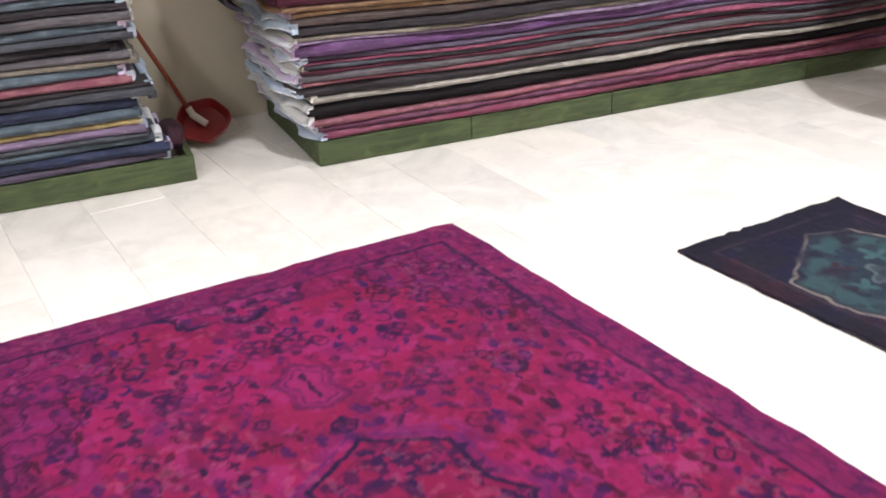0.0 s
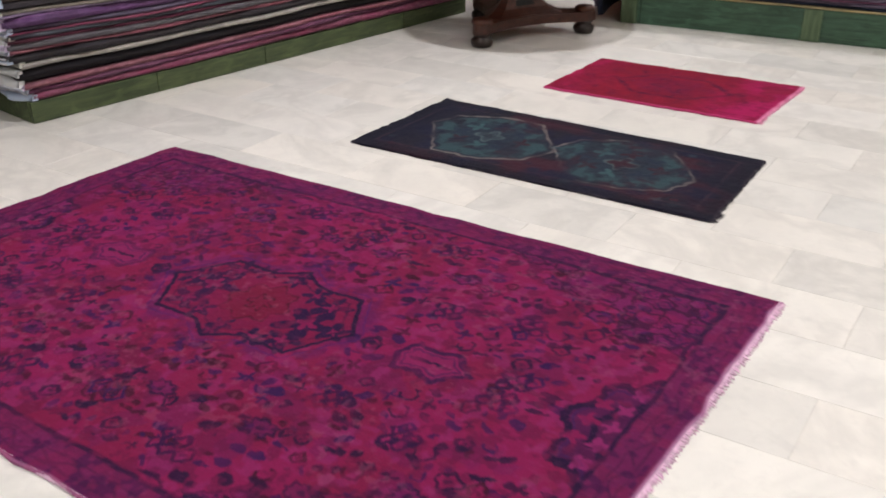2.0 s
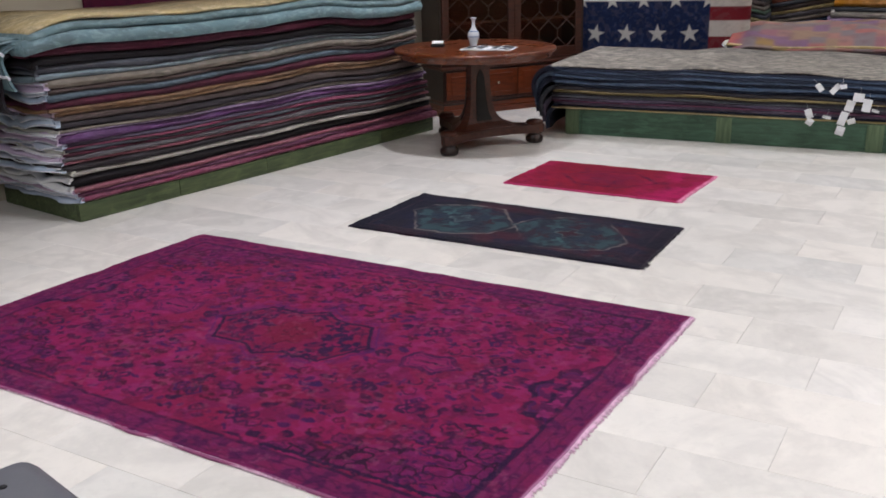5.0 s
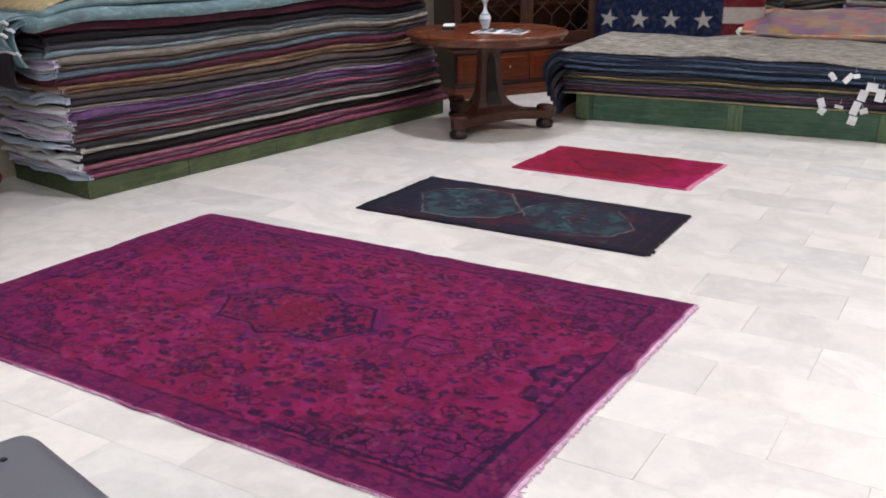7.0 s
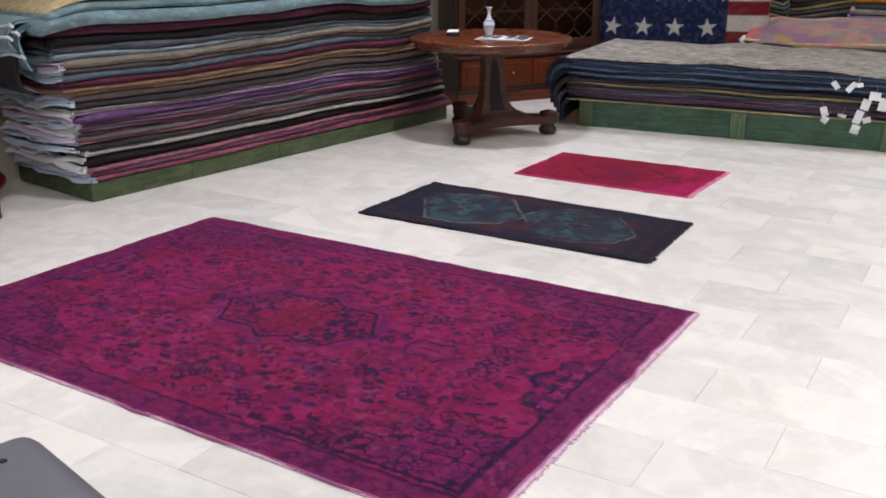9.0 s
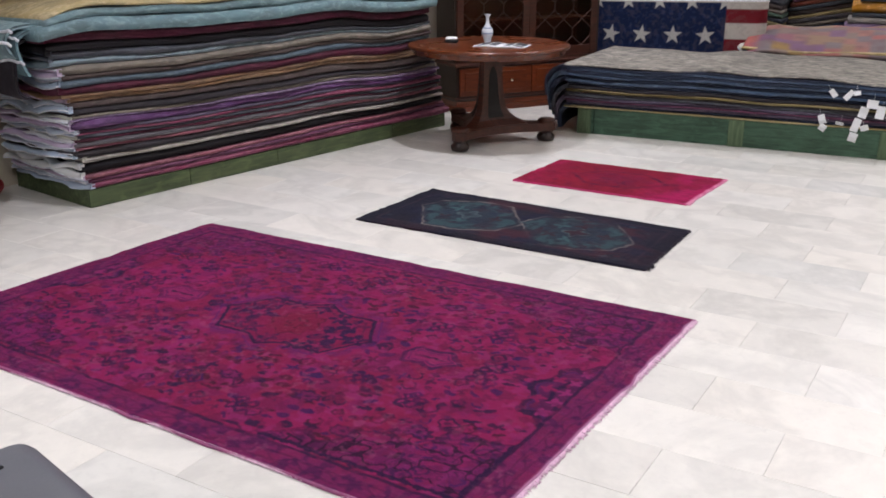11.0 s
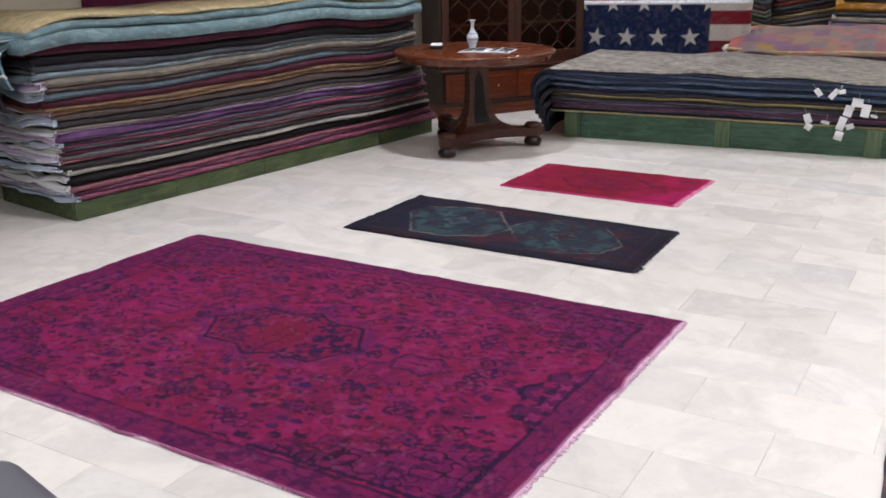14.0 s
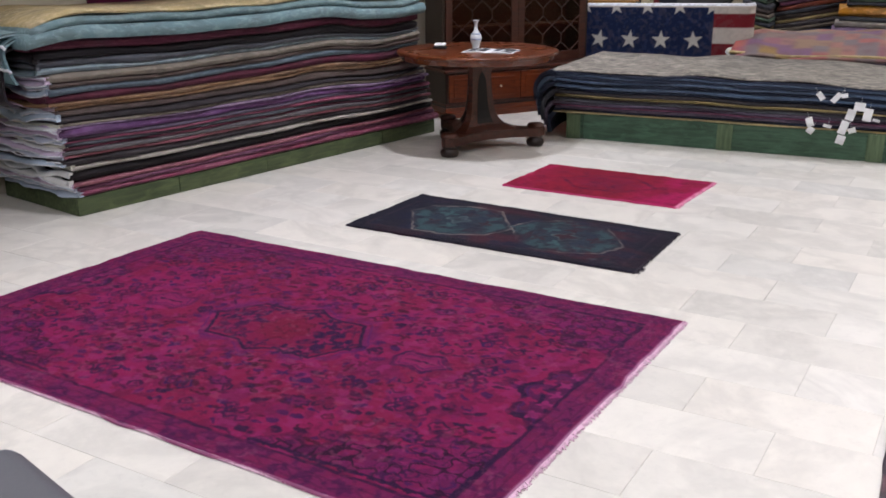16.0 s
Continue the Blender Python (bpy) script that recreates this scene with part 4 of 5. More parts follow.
# ---- hanging and draped rugs ----
def sheet(name, m, path, d0, d1, thick, colour, label, category, group="", seed=1, n=26, flare=0.012, material=None):
    """A rug bent along path, (x, z) points, as wide as d0 to d1."""
    pts = [Vector((x, 0, z)) for x, z in path]
    verts, faces = [], []
    k = len(pts)
    for i in range(n + 1):
        y = d0 + (d1 - d0) * i / n
        ring_a, ring_b = [], []
        for j, p in enumerate(pts):
            t = (pts[min(j + 1, k - 1)] - pts[max(j - 1, 0)]).normalized()
            nrm = Vector((-t.z, 0, t.x))
            o = p + nrm * flare * wave(y, seed + 0.3, 0.35) * j / k + Vector((0, 0, 0.02 * wave(y, seed + 5, 0.5))) * (j / k) ** 2
            ring_a.append((o.x + nrm.x * thick / 2, y, o.z + nrm.z * thick / 2))
            ring_b.append((o.x - nrm.x * thick / 2, y, o.z - nrm.z * thick / 2))
        verts += ring_a + ring_b[::-1]
    q = 2 * k
    for i in range(n):
        for j in range(q):
            faces.append((i * q + j, i * q + (j + 1) % q, (i + 1) * q + (j + 1) % q, (i + 1) * q + j))
    faces += [tuple(range(q)), tuple(range(n * q, (n + 1) * q))[::-1]]
    ob = new(name, mesh_of(name, verts, faces, material or WOOL, True))
    ob.matrix_basis, ob.color = m, colour
    return tagged(ob, label, category, group)


def curve(pts, steps=5):
    """A smooth path through pts."""
    out = []
    for i in range(len(pts) - 1):
        p0, p1, p2, p3 = pts[max(i - 1, 0)], pts[i], pts[i + 1], pts[min(i + 2, len(pts) - 1)]
        for k in range(steps):
            t = k / steps
            out.append(tuple(0.5 * (2 * b + (c - a) * t + (2 * a - 5 * b + 4 * c - d) * t * t + (3 * b - a - 3 * c + d) * t ** 3) for a, b, c, d in zip(p0, p1, p2, p3)))
    return out + [pts[-1]]


# ends of the upper rugs turning down over the near end of the tall pile
turned = []
for i, (reach, drop, c) in enumerate(((0.30, 0.22, srgb(112, 146, 156)), (0.35, 0.16, srgb(134, 164, 172)), (0.29, 0.30, srgb(40, 34, 44)))):
    z = (1.085, 1.115, 1.04)[i]
    turned.append(sheet("turned_down_rug", PILE_A, curve([(-0.12, z - 0.02), (-reach + 0.06, z - 0.03), (-reach, z - 0.09), (-reach + 0.03 - 0.02 * i, z - drop), (-reach + 0.06, z - drop - 0.05)]), 0.03 + 0.03 * i, 0.78, 0.016, c,
          "rug end turned down over the tall pile", "rug", "tall rug pile", 20 + i, flare=0.02))
for i, (s, z) in enumerate(((-0.345, 1.075), (-0.315, 1.03), (-0.36, 1.005), (-0.30, 0.90))):
    pts = [(s + 0.018 * wave(y, 40 + i, 0.25), y, z + 0.016 * wave(y, 50 + i, 0.2)) for y in np.linspace(0.05, 0.76, 30)]
    loop = [(s + 0.012, 0.012, z - 0.012), (s + 0.004, 0.03, z + 0.004)] + pts
    part("bound_edge", tube(loop, 0.009, 8), FRINGE, turned[i % 3], "white bound edge", True)
# ends of the low pile's rugs hanging down beside its platform
for i, (reach, low, z, c) in enumerate(((0.045, 0.05, 0.262, T["ink_blue"]), (0.075, 0.09, 0.32, T["plum_grey"]), (0.105, 0.15, 0.39, T["slate"]), (0.13, 0.17, 0.45, T["ink_blue"]), (0.155, 0.24, 0.50, T["dusk_blue"]), (0.17, 0.30, 0.54, T["ink_blue"]))):
    sheet("hanging_rug", PILE_C, curve([(0.02 - reach * 0.45, z), (-reach - 0.02, z - 0.015), (-reach - 0.085, z - 0.075), (-reach - 0.11, (z + low) / 2 - 0.02), (-reach - 0.10, low)]), 0.015, 1.42, 0.04, c,
          "dark blue rug end hanging over the platform edge", "rug", "low rug pile", 30 + i)


def grid_rug(name, m, point, img, material, label, category, group="", back=0.012):
    """A painted rug whose point(u, v) gives place; u along the image, v down it."""
    h, w, _ = img.shape
    us, vs = np.linspace(0, 1, w), np.linspace(0, 1, h)
    front = np.array([[point(a, b) for a in us] for b in vs])
    du, dv = np.gradient(front, axis=1), np.gradient(front, axis=0)
    nrm = np.cross(dv, du)
    nrm /= np.linalg.norm(nrm, axis=-1, keepdims=True) + 1e-9
    rear = front - nrm * back
    v = np.concatenate([front.reshape(-1, 3), rear.reshape(-1, 3)])
    idx = np.arange(h * w).reshape(h, w)
    q = np.stack([idx[:-1, :-1], idx[1:, :-1], idx[1:, 1:], idx[:-1, 1:]], -1).reshape(-1, 4)
    rim = np.concatenate([idx[0, :-1], idx[:-1, -1], idx[-1, :0:-1], idx[:0:-1, 0]])
    nx = np.roll(rim, -1)
    f = np.concatenate([q, (q + h * w)[:, ::-1], np.stack([rim, nx, nx + h * w, rim + h * w], -1)])
    me = bpy.data.meshes.new(name)
    me.from_pydata(v.tolist(), [], f.tolist())
    col = np.ones((len(v), 4), np.float32)
    col[:, :3] = np.concatenate([img.reshape(-1, 3)] * 2)
    me.attributes.new("tint", "FLOAT_COLOR", "POINT").data.foreach_set("color", col.ravel())
    me.polygons.foreach_set("use_smooth", [True] * len(me.polygons))
    me.materials.append(material)
    ob = new(name, me)
    ob.matrix_basis = m
    return tagged(ob, label, category, group)


def wall_rug_image():
    w, h = 200, 110
    rng = np.random.default_rng(12)
    img = np.zeros((h, w, 3))
    img[:] = srgb(92, 22, 54)[:3]
    streak = value_noise((2, w), 70, rng)[0][None, :] * np.ones((h, 1))
    lay(img, np.clip((streak - 0.5) * 3, 0, 0.6), srgb(70, 16, 46))
    lay(img, np.clip((value_noise((2, w), 22, rng)[0][None, :] - 0.66) * 4, 0, 0.35) * np.ones((h, 1)), srgb(130, 70, 94))
    lay(img, np.clip((fractal((h, w), 20, rng) - 0.55) * 4, 0, 0.5), srgb(128, 40, 84))
    lay(img, np.clip((np.linspace(0, 1, w)[None, :] - 0.86) * 8, 0, 0.5) * np.ones((h, 1)), srgb(134, 46, 104))
    return img


grid_rug("wall_hanging", PILE_A, lambda u, v: (3.78 - 3.0 * u, 0.912 + 0.006 * math.sin(u * 40), 2.55 - 1.5 * v), wall_rug_image()[:, ::-1],
         FLAG_WOOL, "maroon striped flatweave rug hanging on the wall", "rug")


def star(u, v, cx, cy, r, turn=0.0):
    pts = []
    for k in range(10):
        a = math.pi / 2 + k * math.pi / 5 + turn
        q = r if k % 2 == 0 else r * 0.40
        pts.append((cx + q * math.cos(a), cy - q * math.sin(a)))
    return polygon(u, v, pts)


def flag_image():
    W, H, step = 1.80, 0.80, 0.008
    w, h = int(W / step), int(H / step)
    u, v = np.meshgrid(np.linspace(0, W, w), np.linspace(0, H, h))
    rng = np.random.default_rng(14)
    img = np.zeros((h, w, 3))
    img[:] = srgb(206, 200, 192)[:3]
    for a, b in ((0.070, 0.200), (0.350, 0.480), (0.62, 0.75)):
        lay(img, inside(np.abs(v - (a + b) / 2) - (b - a) / 2, 0.008), srgb(122, 28, 38))
    blue = inside(u - 1.40, 0.006)
    lay(img, blue, srgb(17, 34, 74))
    lay(img, blue * np.clip((fractal((h, w), 34, rng) - 0.5) * 3, 0, 0.3), srgb(14, 26, 58))
    lay(img, blue * np.clip((fractal((h, w), 70, rng, 2) - 0.66) * 3, 0, 0.16), srgb(84, 98, 140))
    for k in range(5):
        lay(img, inside(star(u, v, 0.28 + 0.313 * k, 0.325, 0.095, 0.1 * (k - 2)), 0.006) * blue, srgb(206, 204, 198))
        lay(img, inside(star(u, v, 0.13 + 0.313 * k, 0.005, 0.085, 0.1), 0.006) * blue, srgb(206, 204, 198))
        lay(img, inside(star(u, v, 0.13 + 0.313 * k, 0.62, 0.085, 0.1), 0.006) * blue, srgb(206, 204, 198))
    lay(img, np.clip((fractal((h, w), 50, rng) - 0.55) * 3, 0, 0.15), srgb(120, 112, 110))
    lay(img, inside(v - 0.012, 0.006) * 0.8, srgb(206, 200, 192))
    return img


def flag_point(u, v):
    s, z = -0.60 + 1.80 * u, 0.958 - 0.80 * v + 0.028 * u
    y = 1.985 + 0.006 * wave(s, 3.1, 0.3)
    if u > 0.93:
        a = (u - 0.93) / 0.07
        s, y = -0.60 + 1.80 * 0.93 + 0.07 * math.sin(a * 2.2), y + 0.09 * (1 - math.cos(a * 2.2))
    return s, y, z


flag_rug = grid_rug("flag_rug", PILE_C, flag_point, flag_image()[:, ::1], FLAG_WOOL, "rug woven with white stars on blue and red stripes, draped", "rug", back=-0.02)
# rolled white edge along the top of that rug
part("rolled_edge", tube([(flag_point(u, 0)[0], flag_point(u, 0)[1] + 0.03, flag_point(u, 0)[2]) for u in np.linspace(0, 1, 40)], 0.026, 10), FRINGE, flag_rug, "rolled white cotton edge", True)

# rugs that carry it, and the piles further back
BACK = PILE_C @ pose(0, 2.06, 0)
pile(BACK, layers("brown:90 slate:90 navy:90 charcoal:90 rust:90 slate:90 brown:90 navy:90 charcoal:90 slate:100"), 0.0, -0.66, 0.98, 0.8, "rug pile behind", seed=15, sway=0.004, n=14, label="{} folded rug under the flag-patterned rug", ends=(False, False))
FAR = PILE_C @ pose(0, 2.62, 0)
pile(FAR, layers("mauve:90 brown:80 slate:80 maroon:70 charcoal:70 violet:70 slate:60 brown:56 beige:50 green:50 grey:46 olive:44 slate:48 green:42 beige:40 brown:48 slate:46 green:44 charcoal:46 grey:44 slate:44"), 0.0, 1.02, 1.34, 0.8, "rug pile behind", seed=16, sway=0.012, n=10,
     label="{} folded rug in a pile further back", lean=(-0.1, -0.16), ends=(False, False), end_jit=0.02, slope=-0.32)
FAR2 = PILE_C @ pose(0, 2.95, 0, 0, 0, 6)
pile(FAR2, layers("brown:90 slate:90 maroon:90 charcoal:90 slate:90 straw:60 slate:50 navy:54 denim:46 beige:36 grey:46 straw:36 brown:46 slate:40 rust:46 mauve:46 grey:44 brown:44 slate:44"), 0.0, 1.20, 1.86, 0.8, "rug pile behind", seed=17, sway=0.02, n=12,
     label="{} folded rug in a pile further back", lean=(0.05, 0.1), ends=(False, False), slope=0.22)
FAR3 = PILE_C @ pose(0, 2.66, 0, 0, 0, 3)
pile(FAR3, layers("slate:110 brown:110 grey:110 mauve:110 charcoal:100 slate:100 lilac:80 white:60 slate:40 yellow:105 slate:34 green:40 slate:40 grey:44 blue:40 slate:40 green:40 grey:44 slate:40 rose:34"), 0.0, 1.62, 4.2, 0.9, "rug pile behind", seed=18, sway=0.03, n=22,
     label="{} folded rug in a wide pile further back", lean=(0.42, 0.0), ends=(False, False), slope=0.07)
QUILT = PILE_C @ pose(0, 1.66, 0)
top_q = pile(QUILT, layers("slate:80 brown:80 grey:80 charcoal:80 slate:80 mauve:70 beige:26 charcoal:24 lilac:26 slate:20 straw:24"), 0.0, 1.06, 4.2, 0.86, "patchwork rug pile", seed=19, sway=0.012, n=24,
             label="{} folded rug under a patchwork rug", ends=(True, False), lean=(-0.05, 0))


def patchwork_image():
    w, h = 180, 60
    rng = np.random.default_rng(21)
    img = np.zeros((h, w, 3))
    tones = [srgb(*c) for c in ((168, 128, 122), (166, 138, 114), (140, 108, 140), (186, 116, 110), (150, 134, 126), (170, 140, 84), (180, 128, 118), (138, 128, 132), (160, 112, 120), (172, 150, 126), (182, 132, 120))]
    x = 0
    while x < w:
        dx = int(rng.integers(5, 13))
        y = 0
        while y < h:
            dy = int(rng.integers(6, 14))
            img[y:y + dy, x:x + dx] = tones[rng.integers(0, len(tones))][:3]
            y += dy
        x += dx
    lay(img, np.clip((fractal((h, w), 40, rng) - 0.5) * 3, 0, 0.5), srgb(128, 98, 100))
    lay(img, np.clip((fractal((h, w), 12, rng) - 0.4) * 3, 0, 0.12), srgb(150, 120, 112))
    lay(img, np.clip((0.05 - np.linspace(0, 1, w)[None, :]) * 20, 0, 0.8) * np.ones((h, 1)), srgb(206, 112, 104))
    return soften(img) * 0.9


def quilt_point(u, v):
    s, y = 1.02 + 3.15 * u, 0.84 - 0.87 * v
    z = top_q(s) + 0.02 + 0.14 * min(1, max(0, y / 0.6)) ** 0.8 + 0.012 * wave(s + y, 6, 0.3) - 0.05 * max(0, 1 - (s - 1.02) / 0.2) - 0.03 * max(0.0, 0.1 - y) / 0.1
    return s, y, z


grid_rug("patchwork_rug", QUILT, quilt_point, patchwork_image(), FLAG_WOOL, "faded patchwork rug in pink, lilac and ochre squares", "rug", back=0.03)


# ---- round table ----
def round_table():
    ob = thing("round_table", pose(0.22, 2.90, 0), "round mahogany pedestal table on three bun feet", "table")
    part("tabletop", lathe([(0.55, 0.700), (0.592, 0.700), (0.600, 0.708), (0.600, 0.735), (0.622, 0.738), (0.634, 0.746), (0.636, 0.758), (0.628, 0.767), (0.612, 0.770)], 96), TABLETOP, ob, "", True)
    # three-sided base with hollow sides
    arms = [radians(a) for a in (-88, 30, 150)]
    out = []
    for i, a in enumerate(arms):
        ux, uy = math.cos(a), math.sin(a)
        out += [(0.50 * ux + 0.055 * uy, 0.50 * uy - 0.055 * ux), (0.55 * ux, 0.55 * uy), (0.50 * ux - 0.055 * uy, 0.50 * uy + 0.055 * ux)]
        b = a + radians(60)
        for k in range(1, 8):
            f = k / 8
            p = Vector((0.50 * ux - 0.055 * uy, 0.50 * uy + 0.055 * ux)).lerp(Vector((0.50 * math.cos(arms[(i + 1) % 3]) + 0.055 * math.sin(arms[(i + 1) % 3]), 0.50 * math.sin(arms[(i + 1) % 3]) - 0.055 * math.cos(arms[(i + 1) % 3]))), f)
            p -= Vector((math.cos(b), math.sin(b))) * 0.10 * math.sin(math.pi * f)
            out.append((p.x, p.y))
    part("platform_base", prism(out, 0.085, 0.150, 0.006), MAHOGANY, ob)
    for a in arms:
        foot = part("foot", lathe([(0.035, 0.0), (0.062, 0.006), (0.072, 0.026), (0.070, 0.050), (0.052, 0.066), (0.05, 0.070), (0.060, 0.078), (0.060, 0.084)], 28), DARK_WOOD, ob, "dark turned bun foot", True)
        foot.location = (0.47 * math.cos(a), 0.47 * math.sin(a), 0)
        part("foot_block", lathe([(0.066, 0.150), (0.070, 0.156), (0.066, 0.176), (0.048, 0.186)], 28), MAHOGANY, ob, "", True).location = foot.location
    # hollow-sided column: vertices point to the arms, faces between them
    prof = [(0.150, 0.250), (0.165, 0.215), (0.19, 0.172), (0.225, 0.140), (0.27, 0.118), (0.34, 0.103), (0.45, 0.093), (0.56, 0.088), (0.66, 0.090), (0.70, 0.098)]
    verts, faces = [], []
    for z, r in prof:
        for a in arms:
            for da, k in ((-0.16, 1.0), (0.16, 1.0), (0.75, 0.62), (1.047, 0.57), (1.345, 0.62)):
                verts.append((1.28 * r * k * math.cos(a + da), 1.28 * r * k * math.sin(a + da), z))
    q = 15
    for i in range(len(prof) - 1):
        for j in range(q):
            faces.append((i * q + j, i * q + (j + 1) % q, (i + 1) * q + (j + 1) % q, (i + 1) * q + j))
    faces += [tuple(range(q))[::-1], tuple(range((len(prof) - 1) * q, len(prof) * q))]
    part("column", (verts, faces), MAHOGANY, ob)
    # pointed dark panels on the three faces
    for a in arms:
        b = a + radians(60)
        n, t = Vector((math.cos(b), math.sin(b), 0)), Vector((-math.sin(b), math.cos(b), 0))
        v, f = [], []
        rows = [(0.205, 0.072), (0.24, 0.064), (0.30, 0.054), (0.38, 0.046), (0.46, 0.041), (0.53, 0.036), (0.575, 0.020), (0.60, 0.003)]
        for z, hw in rows:
            r = np.interp(z, [p[0] for p in prof], [p[1] for p in prof]) * 1.28 * 0.60 + 0.004
            for side in (-1, 1):
                v.append(n * r + t * hw * side + Vector((0, 0, z)))
        k = len(v)
        v += [p - n * 0.02 for p in v]
        for i in range(len(rows) - 1):
            f += [(2 * i, 2 * i + 1, 2 * i + 3, 2 * i + 2), (k + 2 * i + 1, k + 2 * i, k + 2 * i + 2, k + 2 * i + 3), (2 * i, 2 * i + 2, k + 2 * i + 2, k + 2 * i), (2 * i + 1, k + 2 * i + 1, k + 2 * i + 3, 2 * i + 3)]
        part("inset_panel", (v, f), INSET, ob, "dark pointed inset panel")
    return ob


round_table()
TABLE = 0.770


def vase():
    ob = thing("vase", pose(0.215, 2.885, TABLE), "slim white porcelain vase with flared rim", "vase")
    ob.scale = (1.08, 1.08, 1.22)
    part("body", lathe([(0.024, 0.0), (0.027, 0.004), (0.025, 0.012), (0.036, 0.045), (0.042, 0.070), (0.038, 0.092), (0.020, 0.112), (0.0125, 0.130), (0.011, 0.155), (0.015, 0.172), (0.024, 0.180), (0.026, 0.183), (0.020, 0.183), (0.011, 0.172), (0.008, 0.15)], 32), PORCELAIN, ob, "", True)
    for z, r in ((0.066, 0.0425), (0.098, 0.0345)):
        part("painted_band", lathe([(r - 0.004, z - 0.004), (r + 0.0006, z - 0.003), (r + 0.0006, z + 0.003), (r - 0.004, z + 0.004)], 32), plain_material("blue_glaze", srgb(150, 168, 200), 0.15), ob, "pale blue painted band", True)


vase()


def open_magazine():
    ob = thing("magazine", pose(0.40, 2.79, TABLE, 0, 0, 12), "open glossy magazine with dark pictures on a table", "magazine")
    for sx in (-1, 1):
        v, f, n = [], [], 8
        for i in range(n + 1):
            x = sx * 0.20 * i / n
            z = 0.004 + 0.010 * math.sin(min(1, i / n * 1.15) * math.pi) ** 0.8
            v += [(x, -0.13, z), (x, 0.13, z), (x, 0.13, 0.0005), (x, -0.13, 0.0005)]
        for i in range(n):
            a, b = i * 4, i * 4 + 4
            f += [tuple((a + j, b + j, b + (j + 1) % 4, a + (j + 1) % 4)[::sx]) for j in range(4)]
        page = part("page_block", (v, f), PAPER, ob, "", True)
        for x0, x1, y0, y1 in ((0.03, 0.085, -0.10, 0.02), (0.03, 0.085, 0.035, 0.11), (0.10, 0.18, -0.02, 0.11), (0.10, 0.18, -0.11, -0.04)):
            vv, ff = [], []
            for i in range(5):
                fx = (x0 + (x1 - x0) * i / 4)
                z = 0.0052 + 0.010 * math.sin(min(1, fx / 0.2 * 1.15) * math.pi) ** 0.8
                vv += [(sx * fx, y0, z), (sx * fx, y1, z)]
            ff = [(2 * i, 2 * i + 2, 2 * i + 3, 2 * i + 1)[::sx] for i in range(4)]
            part("printed_picture", (vv, ff), INK, page, "dark printed picture")


open_magazine()
card = thing("card_holder", pose(-0.06, 2.80, TABLE, 0, 0, 20), "small black holder with a white card on a table", "holder")
part("tray", box((-0.05, -0.035, 0), (0.05, 0.035, 0.022), 0.006), BLACK, card)
part("card", moved(box((-0.045, -0.028, -0.0015), (0.045, 0.028, 0.0015), 0.001), pose(0, 0.0, 0.036, 16, 0, 0)), PAPER, card, "white card propped on the tray")


